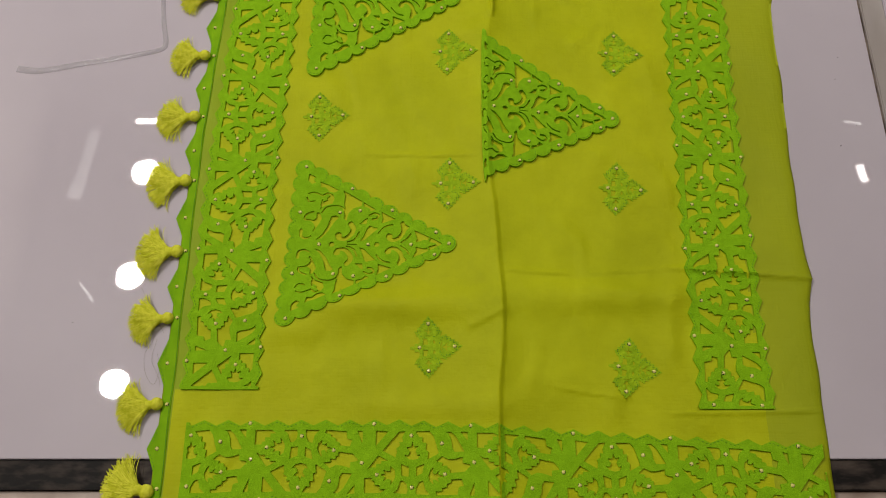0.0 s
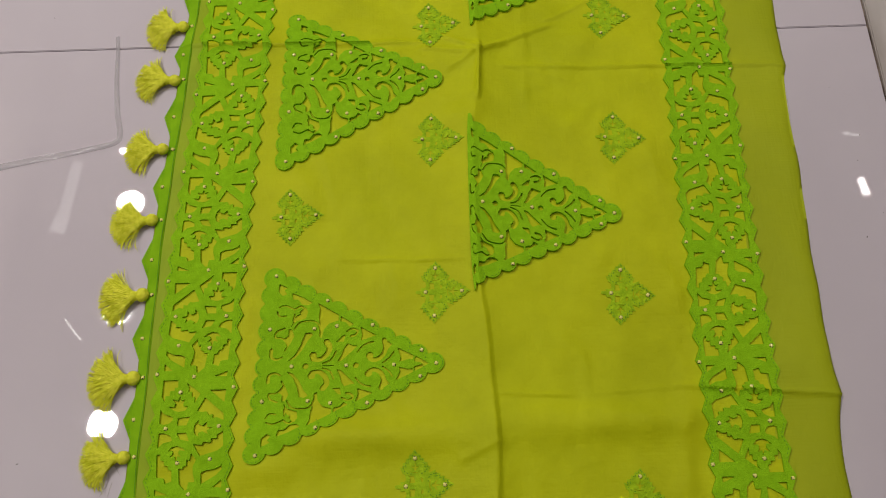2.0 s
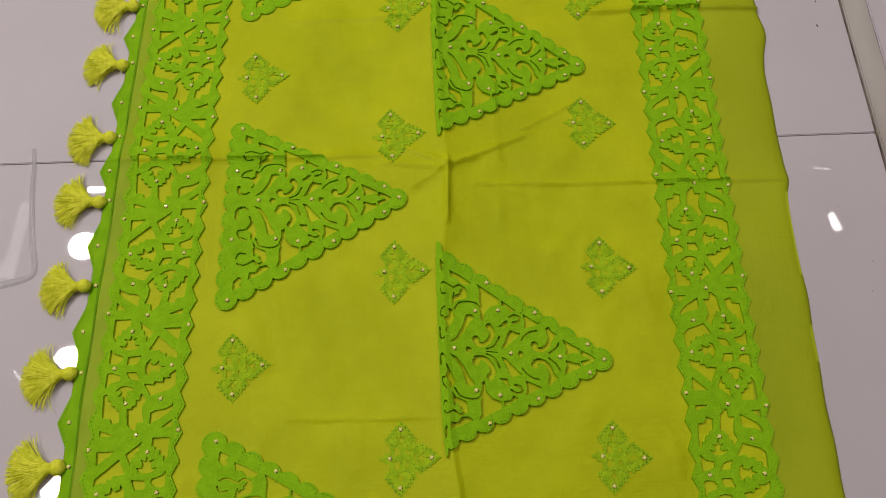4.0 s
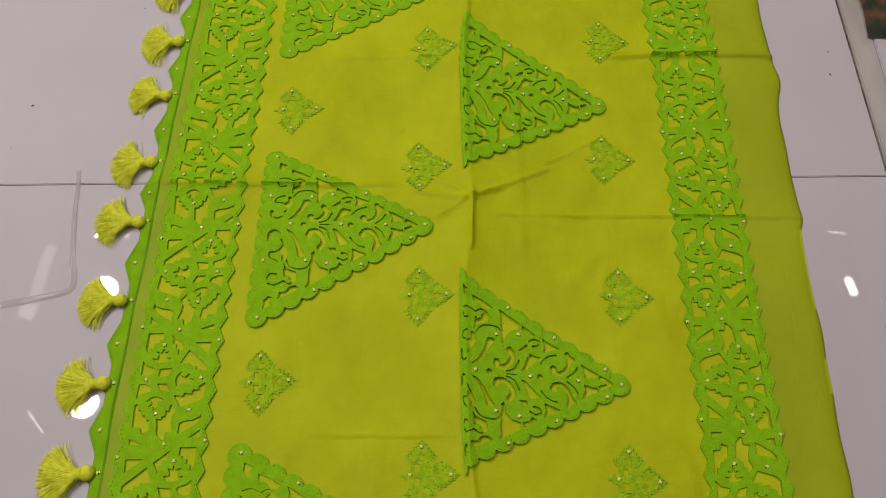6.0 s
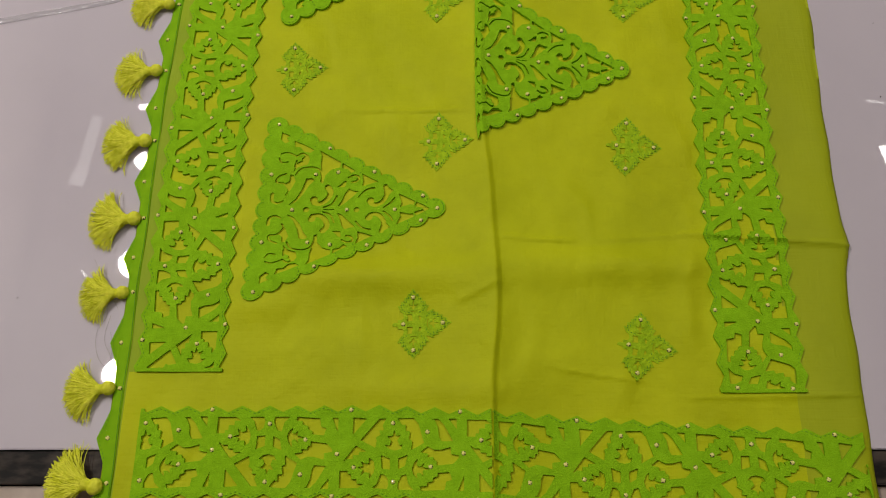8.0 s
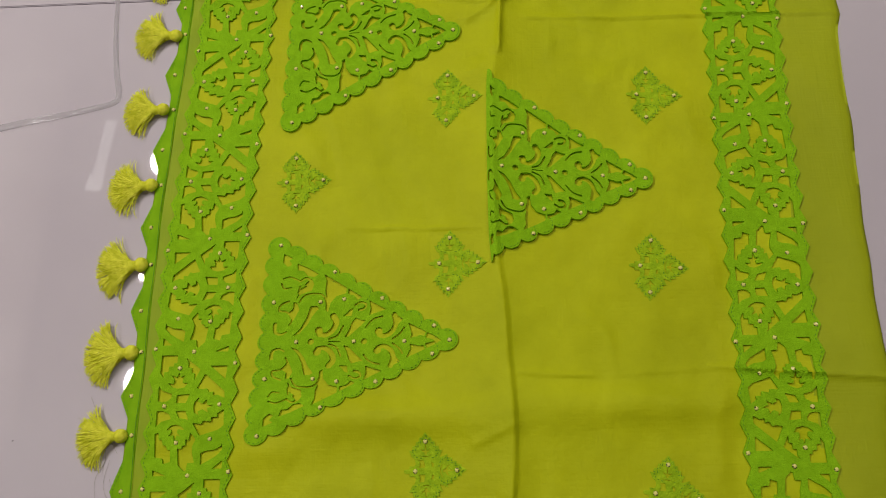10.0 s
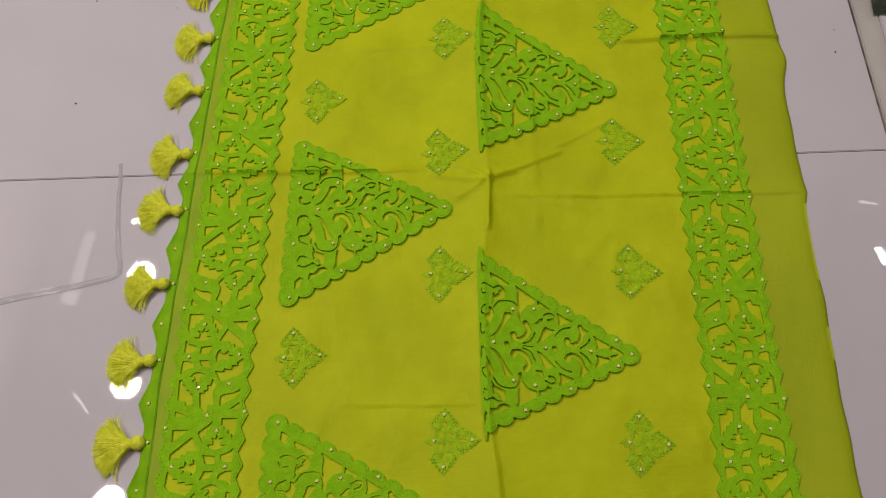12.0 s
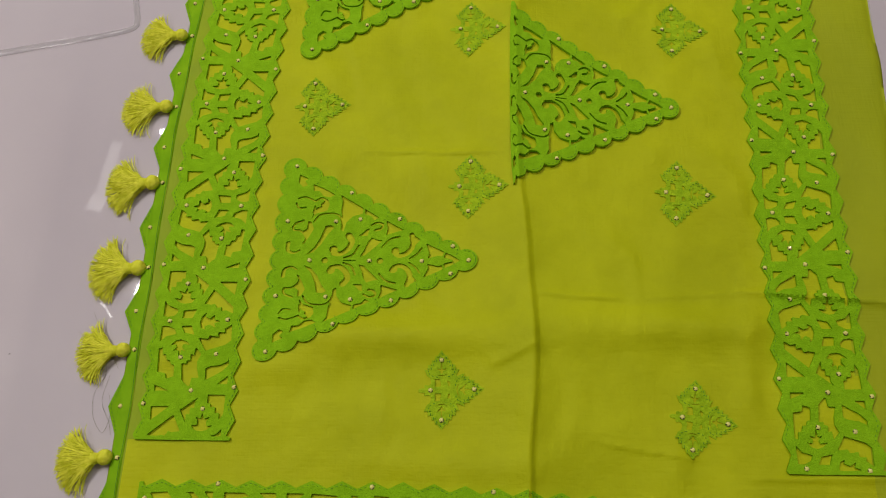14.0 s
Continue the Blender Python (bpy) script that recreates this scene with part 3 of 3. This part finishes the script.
    slit(0.8, 1.0, (20.4, 15.4), (22.4, 20.6), (17.3, 27.1), (10.4, 28.3), (11.7, 33.6), (18.8, 36.8))
    hole((20.6, 15.6), (24.2, 20), (28.6, 29), (26, 35.6), (22.6, 36.2), (22.6, 29.6), (18.6, 26.8), (22.2, 21))
    slit(0.8, 0.8, (10.6, 53.2), (13.4, 48.7), (19.5, 49.3))
    slit(0.8, 0.8, (11.9, 57.7), (17.9, 59.4), (25.8, 56.2))
    slit(0.9, 1.2, (26.8, 55.3), (32.0, 58.6), (35.8, 56.2), (33.0, 52.5))
    slit(0.8, 0.8, (26.2, 44.6), (27.5, 50.8))
    hole((10.1, 81.8), (9.7, 73.8), (14.4, 69.2), (18.6, 71.2), (15.4, 75.6), (19, 77.6))
    hole((23.0, 72.4), (24.2, 65.6), (29.5, 65.4), (33.6, 60.4), (39.5, 59.4), (43.8, 62.2), (33, 68.4))
    eye(41, 0, 2.9)
    eye(88, 0, 2.8)
    return solid


PSTEP = 0.7
PANEL = panel_field(PSTEP)
PANEL_STONES = [(28, 0), (79, 0), (123.5, 0), (163, 0), (149, 13), (102, 39), (68, 38.5), (47, 36), (5, 36), (58, 64), (6.5, 90)]


def dashes(name, points, parent, gap=2, width=0.0003, lift=0.0022):
    """A run of stitches along a line of x, y places: every other piece is a thread."""
    verts, faces = [], []
    for k in range(0, len(points) - 1, gap):
        (ax, ay), (bx, by) = points[k], points[k + 1]
        ex, ey = bx - ax, by - ay
        n = math.hypot(ex, ey)
        if n < 1e-5 or n > 0.006:
            continue
        ox, oy = -ey / n * width, ex / n * width
        z = float(height(ax, ay)) + lift
        i = len(verts)
        verts += [(ax - ox, ay - oy, z), (bx - ox, by - oy, z), (bx + ox, by + oy, z), (ax + ox, ay + oy, z),
                  (ax * 0.7 + bx * 0.3, ay * 0.7 + by * 0.3, z + 0.0003), (ax * 0.3 + bx * 0.7, ay * 0.3 + by * 0.7, z + 0.0003)]
        faces += [(i, i + 1, i + 5, i + 4), (i + 2, i + 3, i + 4, i + 5), (i + 1, i + 2, i + 5), (i + 3, i, i + 4)]
    if verts:
        ob = link_mesh(name, verts, faces, STITCH, parent)
        ob["kind"] = "stuff"


def scallop_panel(origin, along, up, low, clip=False, lift=0.0020):
    """A panel laid askew: where its base has its middle, and the steps in x and y for a millimetre along it and to its two sides."""
    def place(u, v):
        u, v = np.asarray(u, float), np.asarray(v, float)
        p, q = np.maximum(v, 0), np.minimum(v, 0)
        x, y = (origin[k] + (u * along[k] + p * up[k] + q * low[k]) / 1000 for k in (0, 1))
        if clip:
            past = x - crease_line(y)
            x = x - np.where(past < 0, 0.62 * past, 0.0)
        return x, y

    F = PANEL
    if clip:
        U, V = np.meshgrid(-14 + np.arange(F.shape[1]) * PSTEP, -116 + np.arange(F.shape[0]) * PSTEP)
        x, y = place(U, V)
        F = np.minimum(F, (x - crease_line(y) + 0.0062) * 1000)
    verts, faces = cut_mesh(F, PSTEP, (-14, -116), place, lift)
    ob = link_mesh("scroll_panel", verts, faces, FELT, dupatta, "green felt triangle cut into scrolls with a scalloped edge")
    for a, b in PANEL_STONES:
        for s in ((1, -1) if b else (1,)):
            x, y = place(a, b * s)
            if not clip or x > crease_line(y) + 0.004:
                add_stone(float(x), float(y), ob, lift)
    pts = []
    for s in (1, -1):
        for u, w, r in panel_lobes():
            first = (80, -70) if u > CORNER_U else ((180, 20) if w > CORNER_W - 1 else (250, 110))
            for q in range(13):
                a = radians(first[0] + (first[1] - first[0]) * q / 12 + (20 if u > CORNER_U else 0))
                x, y = place(u + (r - 1.6) * math.cos(a), s * (w + (r - 1.6) * math.sin(a)))
                if not clip or x > crease_line(y) + 0.003:
                    pts.append((float(x), float(y)))
    dashes("stitching", pts, ob, 2, 0.00024, lift + 0.0001)
    return ob


scallop_panel((-0.1335, 0.3648), (1.034, -0.010), (0.036, 1.029), (0.081, 0.936))
scallop_panel((-0.1225, 0.6867), (1.002, -0.033), (0.031, 0.888), (0.044, 1.123), lift=0.0032)
scallop_panel((-0.1130, 0.9950), (1.010, -0.015), (0.030, 0.960), (0.040, 0.960))
scallop_panel((0.0581, 0.5315), (0.990, -0.110), (0.056, 1.021), (0.036, 1.006), True, 0.0036)
scallop_panel((0.0715, 0.8538), (0.975, -0.153), (0.140, 0.995), (0.053, 1.098), True, 0.0036)


# ---- small leaf sprays ----
SPRAY_LEAVES = [(-1.5, 8.5, 90, 21, 12.6), (-1.5, -8.5, -90, 21, 12.6), (7.5, 0, 0, 23, 12.0)]


def spray_field(step):
    U, V = np.meshgrid(np.arange(-26, 40.1, step), np.arange(-40, 40.1, step))
    solid = d_stroke(U, V, [(-18, 0), (-8, 0), (10, 0)], 1.4, 3.4)
    solid = np.maximum(solid, d_stroke(U, V, [(-1, -12), (1, 0), (-1, 12)], 2.6))
    solid = np.maximum(solid, d_stroke(U, V, [(8, -9), (7, 0), (8, 9)], 2.2))
    for s in (1, -1):
        solid = np.maximum(solid, d_stroke(U, V, [(2, 12 * s), (6, 8.5 * s), (11, 8 * s)], 2.8, 2.4))
        solid = np.maximum(solid, d_stroke(U, V, [(-9, 10 * s), (-8, 5 * s), (-11, 1.5 * s)], 1.5, 2.0))
        solid = np.maximum(solid, d_stroke(U, V, [(-14, 3.2 * s), (-9, 1.5 * s)], 0.9, 1.8))
    for x, y, a, ln, w in SPRAY_LEAVES:
        body, moon = d_leaf(U, V, x, y, a, ln, w, 0.78)
        solid = np.minimum(np.maximum(solid, body), -moon + 0.7)
    return solid


SPRAY = spray_field(0.7)


def leaf_spray(x, y, deg=0.0, size=1.07):
    c, s = math.cos(radians(deg)), math.sin(radians(deg))

    def place(u, v):
        u, v = np.asarray(u) - 6.0, np.asarray(v)
        return x + size * (u * c - v * s) / 1000, y + size * (u * s + v * c) / 1000

    verts, faces = cut_mesh(SPRAY, 0.7, (-26, -40), place, 0.0008)
    ob = link_mesh("leaf_spray", verts, faces, EMBROID, dupatta, "small green felt spray of three toothed leaves")
    pts = []
    for a, b in ((-1.5, 23), (-1.5, -23), (23.5, 0), (-10, 0)):
        p = place(np.array([float(a)]), np.array([float(b)]))
        add_stone(float(p[0][0]), float(p[1][0]), ob, 0.001)
    for lx, ly, a, ln, w in SPRAY_LEAVES:
        ca, sa = math.cos(radians(a)), math.sin(radians(a))
        rim = [(0.84 * p + 1.5, 0.82 * q) for p, q in leaf_outline(ln, w)]
        for (p0, q0), (p1, q1) in zip(rim, rim[1:]):
            for f in (0.0, 0.5):
                p, q = p0 + (p1 - p0) * f, q0 + (q1 - q0) * f
                g = place(np.array(lx + p * ca - q * sa), np.array(ly + p * sa + q * ca))
                pts.append((float(g[0]), float(g[1])))
    dashes("stitching", pts, ob, 2, 0.0003, 0.0011)
    return ob


for mx, my, turn in ((0.042, 0.606, -2), (-0.105, 0.523, 2), (0.236, 0.603, -4), (0.043, 0.435, -2), (0.226, 0.428, -5), (0.022, 0.250, 1),
                     (0.223, 0.228, -8), (0.053, 0.907, 0), (-0.095, 0.829, 3), (0.248, 0.918, -4), (0.043, 0.751, 1), (0.236, 0.760, -3),
                     (0.058, 1.060, 0), (-0.085, 1.140, 2), (0.252, 1.075, -3)):
    leaf_spray(mx, my, turn)

# stitches along the border strips
for place, lo, hi in ((left_border, -1400, -210), (right_border, 190, 1400), (bottom_border, -224, 396)):
    host = [o for o in dupatta.children if o.name.startswith("lace_border")][{left_border: 0, right_border: 1, bottom_border: 2}[place]]
    tooth = PERIOD / 4.5
    ph = {left_border: -521.0, right_border: 523.5, bottom_border: 4.0}[place] - PERIOD / 2
    for sgn in (1, -1):
        us = np.arange(lo, hi, 1.9)
        w = np.abs((((us - ph) / tooth) % 1.0) - 0.5) * 2
        w2 = np.abs((((us - ph) / tooth + 0.5) % 1.0) - 0.5) * 2
        vs = (34.8 + 5.2 * (1 - w)) if sgn > 0 else -(35.0 + 5.2 * (1 - w2))
        x, y = place(us, vs)
        dashes("stitching", list(zip(x.tolist(), y.tolist())), host, 2, 0.00028)

# ---- zigzag trim, seam and tassels ----
KNOTS = [0.110, 0.192, 0.282, 0.357, 0.441, 0.523, 0.606, 0.693, 0.763, 0.850, 0.924, 1.001, 1.085, 1.165, 1.25, 1.33]


def trim_width(y):
    """Width in millimetres of the trim outside its seam: broad teeth between the knots."""
    ks = [Y_HEM - 0.01] + KNOTS
    at, wide = [], []
    for a, b in zip(ks, ks[1:] + [1.45]):
        at += [a, a + 0.20 * (b - a), a + 0.48 * (b - a), a + 0.80 * (b - a)]
        wide += [9.0, 9.6, 19.5, 9.6]
    return np.interp(y, at, wide)


ty = np.arange(76, 1440, 0.75)
tv = np.arange(-2, 22, 0.75)
TU, TV = np.meshgrid(ty, tv)
TF = np.minimum(np.minimum(trim_width(TU / 1000) - TV, TV + 1.0), np.minimum(TU - 79, 1436 - TU))
verts, faces = cut_mesh(TF, 0.75, (76, -2), lambda u, v: (left_line(u / 1000) - v / 1000, u / 1000), 0.0012,
                        lambda u, v: 0.0038 * np.exp(-np.clip(11 - v, 0, 99) / 6) + 0.0011 * np.exp(-np.clip(v + 1, 0, 99) / 1.2))
trim = link_mesh("zigzag_trim", verts, faces, TRIM, dupatta, "bright green zigzag ribbon trim sewn along the edge")
seam_pts = [(float(left_line(y)) + 0.0006 * math.sin(60 * y), y) for y in np.arange(0.085, 1.43, 0.0018)]
dashes("seam", seam_pts, trim, 1, 0.00026, 0.0014)
edge_pts = [(float(left_line(y)) - float(trim_width(y)) / 1000 + 0.0022, y) for y in np.arange(0.085, 1.43, 0.0018)]
dashes("stitching", edge_pts, trim, 2, 0.00028, -0.0018)
for k, b in zip(KNOTS, KNOTS[1:]):
    add_stone(float(left_line(k)) - 0.0035, k + 0.001, trim, 0.0002)
    m = k + 0.48 * (b - k)
    add_stone(float(left_line(m)) - 0.0085, m, trim, -0.0012)


def tassel_fringe(seed):
    """Loose threads that fan out along -x from the neck at 0."""
    r = random.Random(seed)
    verts, faces = [], []
    for k in range(420):
        a0 = r.uniform(-1, 1)
        lay = r.random()
        spread = a0 * r.uniform(0.55, 0.80) + r.uniform(-0.12, 0.12)
        length = (0.037 - 0.008 * a0 * a0) * r.uniform(0.86, 1.06)
        bend = r.gauss(0, 0.38) + a0 * 0.2
        wob, ph = r.uniform(0.0002, 0.0013), r.uniform(0, 6)
        y, z = a0 * 0.0038, 0.003 + lay * 0.006
        pts, ang, x = [], spread * 0.9, 0.0
        n = 7
        for i in range(n + 1):
            t = i / n
            h = 0.0012 + (z - 0.0012) * (1 - t) ** 0.8 + lay * 0.009 * t * (1 - t * 0.75)
            pts.append(Vector((x, y + wob * math.sin(ph + 9 * t), h)))
            ang += bend / n
            x -= length / n * math.cos(ang)
            y += length / n * math.sin(ang)
        rad = r.uniform(0.00025, 0.00036)
        base = len(verts)
        for i, p in enumerate(pts):
            d = (pts[min(i + 1, n)] - pts[max(i - 1, 0)]).normalized()
            s = d.cross(Vector((0, 0, 1))).normalized() * rad
            up = Vector((0, 0, rad))
            verts += [tuple(p - s), tuple(p + up), tuple(p + s)]
        for i in range(n):
            q = base + 3 * i
            faces += [(q, q + 3, q + 4, q + 1), (q + 1, q + 4, q + 5, q + 2)]
    return verts, faces


def knot_ball(seed):
    r = random.Random(seed)
    bm = bmesh.new()
    bmesh.ops.create_uvsphere(bm, u_segments=28, v_segments=18, radius=0.0063)
    for v in bm.verts:
        n = v.co.normalized()
        a = math.atan2(n.y, n.x)
        v.co *= 1 + 0.05 * math.sin(12 * a + 14 * n.z) + 0.03 * math.sin(31 * n.y + 7 * n.x) + 0.04 * noise.noise(n * 3 + Vector((seed, 0, 0)))
        v.co.x *= 1.12
        v.co.z *= 0.86
    # bound neck
    bmesh.ops.create_cone(bm, segments=14, radius1=0.0052, radius2=0.0042, depth=0.006, matrix=Matrix.Translation((-0.0085, 0, -0.0006)) @ Matrix.Rotation(math.pi / 2, 4, "Y"))
    me = bpy.data.meshes.new("knot")
    bm.to_mesh(me)
    bm.free()
    me.materials.append(THREAD)
    me.shade_smooth()
    return me


FRINGES = []
for sd in range(5):
    v, f = tassel_fringe(sd + 3)
    me = bpy.data.meshes.new("tassel")
    me.from_pydata(v, [], f)
    me.materials.append(THREAD)
    me.shade_smooth()
    FRINGES.append(me)
KNOT_MESH = [knot_ball(3), knot_ball(8)]
TURNS = [-12, 8, 4, 3, 6, 4, 2, -6, 2, -8, 4, 14, 6, -4, 5, 3]
for i, ky in enumerate(KNOTS):
    kx = float(left_line(ky)) - 0.0125
    t = new("tassel", FRINGES[i % 5])
    t.parent = dupatta
    t["label"] = "fluffy yellow-green thread tassel with a knotted head"
    t.matrix_basis = pose(kx - 0.0095, ky, TOP + 0.0004, 0, 0, TURNS[i]) @ Matrix.Diagonal((0.88 + 0.1 * rng.random(), 0.98 + 0.16 * rng.random(), 1.0, 1))
    kn = new("knot", KNOT_MESH[i % 2])
    kn.parent = t
    kn.matrix_basis = pose(0.0095, 0, 0.0062)

# white lining that shows below the hem
hv, hf = [], []
hx = np.linspace(-0.238, 0.408, 130)
for x in hx:
    w = 0.0008 * math.sin(40 * x) + 0.0005 * math.sin(113 * x)
    y0 = 0.0822 - 0.0130 * (x + 0.24) / 0.65 + w
    notch = -0.003 * math.exp(-((x - 0.084) / 0.004) ** 2)
    top_y = Y_HEM + float(hem_slope(x))
    z = 0.0003 * math.sin(60 * x)
    hv += [(x, y0 + notch, TOP - 0.0085), (x, y0 + notch, TOP + 0.0004 + z), (x, y0 + 0.004, TOP + 0.0010 + z), (x, top_y - 0.0003, TOP + 0.0016)]
for i in range(len(hx) - 1):
    for k in range(3):
        q = 4 * i + k
        hf.append((q, q + 4, q + 5, q + 1))
link_mesh("lining_hem", hv, hf, HEM, dupatta, "narrow off-white lining along the hem", True)


# ---- loose things on the tiles ----
def ribbon(name, pts, w0, w1, mat, lift, twist=0.6):
    """A flat strip along points, with a little roll and a doubled edge."""
    c = spline(pts, 10)
    verts, faces = [], []
    n = len(c)
    for i, (x, y) in enumerate(c):
        d = c[min(i + 1, n - 1)] - c[max(i - 1, 0)]
        d = d / np.hypot(*d)
        w = w0 + (w1 - w0) * i / n
        roll = twist * math.sin(5.0 * i / n * 3)
        ox, oy = -d[1] * w, d[0] * w
        mid = lift + 0.0012 * abs(math.sin(9.0 * i / n))
        verts += [(x - ox, y - oy, lift), (x - ox * 0.4, y - oy * 0.4, mid + 0.001 * roll), (x + ox * 0.4, y + oy * 0.4, mid - 0.0005 * roll + 0.0006), (x + ox, y + oy, lift)]
    for i in range(n - 1):
        for k in range(3):
            q = 4 * i + k
            faces.append((q, q + 1, q + 5, q + 4))
    ob = link_mesh(name, verts, faces, mat, None, "", True)
    return ob


strap = ribbon("plastic_strap", [(-0.322, 0.757), (-0.319, 0.735), (-0.3175, 0.712), (-0.3145, 0.685), (-0.310, 0.655), (-0.3045, 0.629), (-0.309, 0.619), (-0.335, 0.612), (-0.365, 0.606), (-0.398, 0.600), (-0.432, 0.593), (-0.455, 0.590), (-0.477, 0.593)],
               0.0022, 0.0046, PLASTIC, TOP + 0.0006)
tagged(strap, "crumpled strip of clear plastic film on white tiles", "plastic strip")


def hair(name, pts, r, mat):
    """A thin bent thread."""
    cu = bpy.data.curves.new(name, "CURVE")
    cu.dimensions, cu.bevel_depth, cu.bevel_resolution = "3D", r, 1
    sp = cu.splines.new("POLY")
    c = spline(pts, 8)
    sp.points.add(len(c) - 1)
    for p, (x, y) in zip(sp.points, c):
        p.co = (x, y, TOP + 0.0008, 1)
    tmp = bpy.data.objects.new(name, cu)
    me = bpy.data.meshes.new_from_object(tmp)
    bpy.data.objects.remove(tmp)
    bpy.data.curves.remove(cu)
    me.materials.clear()
    me.materials.append(mat)
    return new(name, me)


LOOSE, tr, bs = material("loose_thread", (0.30, 0.28, 0.20), 0.8)
for pts in ([(-0.292, 0.318), (-0.283, 0.300), (-0.276, 0.282), (-0.272, 0.262), (-0.279, 0.246), (-0.276, 0.226), (-0.266, 0.214), (-0.262, 0.230), (-0.266, 0.246)],
            [(-0.302, 0.300), (-0.290, 0.292), (-0.281, 0.290), (-0.270, 0.280), (-0.262, 0.268)],
            [(-0.268, 0.262), (-0.271, 0.240), (-0.262, 0.222), (-0.259, 0.212)]):
    tagged(hair("loose_thread", pts, 0.00010, LOOSE), "thin stray thread lying on the white tiles", "thread", "stray threads")

SPECK = bpy.data.meshes.new("dirt_speck")
bm = bmesh.new()
bmesh.ops.create_icosphere(bm, subdivisions=1, radius=0.0006)
for v in bm.verts:
    v.co.x *= 1.8
    v.co.z *= 0.5
    v.co += Vector((0.0003 * math.sin(900 * v.co.y), 0.0003 * math.sin(700 * v.co.x), 0))
bm.to_mesh(SPECK)
bm.free()
SPECK.materials.append(DUST)
for sx, sy, sz in ((0.519, 0.990, 1.0), (0.502, 0.906, 1.2), (0.497, 0.874, 1.5), (-0.386, 0.994, 1.3), (-0.284, 0.978, 0.9), (-0.387, 0.841, 1.6), (-0.399, 0.786, 0.7),
                   (0.491, 0.601, 0.8), (0.483, 0.571, 0.7), (0.475, 0.484, 1.1), (0.497, 0.51, 0.6), (-0.36, 0.28, 0.9), (-0.33, 0.92, 0.5), (0.47, 0.66, 0.5)):
    ob = new("dirt_speck", SPECK)
    ob.matrix_basis = pose(sx, sy, TOP + 0.0004, 0, 0, rng.uniform(0, 180)) @ Matrix.Diagonal((sz, sz, sz, 1))
    tagged(ob, "tiny dark speck of dirt on white tiles", "dirt speck", "dirt specks")

# a wrapped brown and green packet at the rim of the next platform
PACK, tr, bs = material("wrapped_fabric", (0.12, 0.06, 0.02), 0.6)
bs.inputs["Specular IOR Level"].default_value = 0.1
co, _ = mixed_noise(tr, bs, (0.012, 0.022, 0.006), (0.16, 0.06, 0.015), 38.0, 5.0, 0.45, 0.6)
bumped(tr, bs, co, 70, 0.8, 0.006)
FILM, tr, bs = material("packet_film", (0.9, 0.9, 0.9), 0.05)
bs.inputs["Alpha"].default_value = 0.03
bs.inputs["Specular IOR Level"].default_value = 0.1
co = tr.nodes.new("ShaderNodeTexCoord")
bumped(tr, bs, co, 90, 0.7, 0.004)


def pillow(name, lo, hi, z0, z1, mat, parent=None, wrinkle=0.002):
    bm = bmesh.new()
    bmesh.ops.create_grid(bm, x_segments=30, y_segments=40, size=0.5)
    top = bm.verts[:]
    for v in top:
        u, w = v.co.x * 2, v.co.y * 2
        bulge = (1 - abs(u) ** 4) * (1 - abs(w) ** 4)
        x, y = lo[0] + (hi[0] - lo[0]) * (v.co.x + 0.5), lo[1] + (hi[1] - lo[1]) * (v.co.y + 0.5)
        v.co = Vector((x + wrinkle * math.sin(60 * y), y + wrinkle * math.sin(70 * x), z0 + (z1 - z0) * bulge ** 0.5 + wrinkle * noise.noise(Vector((x, y, 0)) * 45) * bulge))
    made = bmesh.ops.extrude_face_region(bm, geom=bm.faces[:])
    for v in made["geom"]:
        if isinstance(v, bmesh.types.BMVert):
            v.co.z = z0
    bmesh.ops.recalc_face_normals(bm, faces=bm.faces[:])
    return part(name, bm, mat, parent, "", True)


packet = tagged(new("fabric_packet"), "folded brown and green fabric in clear film", "packet")
pillow("fabric", (0.553, 0.922), (0.86, 1.30), TOP + 0.0035, TOP + 0.045, PACK, packet)
pillow("wrapper", (0.546, 0.912), (0.87, 1.31), TOP + 0.003, TOP + 0.049, FILM, packet, 0.003)


# ---- lamps of the ceiling ----
def downlight(x, y):
    ob = tagged(new("downlight"), "round white recessed ceiling downlight, switched on, three of six added as fill", "downlight", "ceiling downlights")
    bm = bmesh.new()
    prof = [(0.064, -0.001), (0.078, -0.001), (0.080, -0.005), (0.074, -0.011), (0.066, -0.013), (0.064, -0.008)]
    rows = []
    for k in range(32):
        a = math.tau * k / 32
        rows.append([bm.verts.new((r * math.cos(a), r * math.sin(a), z)) for r, z in prof])
    for a, b in zip(rows, rows[1:] + rows[:1]):
        for i in range(len(prof)):
            j = (i + 1) % len(prof)
            bm.faces.new((a[i], b[i], b[j], a[j]))
    part("bezel", bm, METAL, ob, "", True)
    ob.location = (x, y, CEIL)


# Housings for all six, the three added fill lamps included.
for lx, ly, watts in LAMPS:
    downlight(lx, ly)
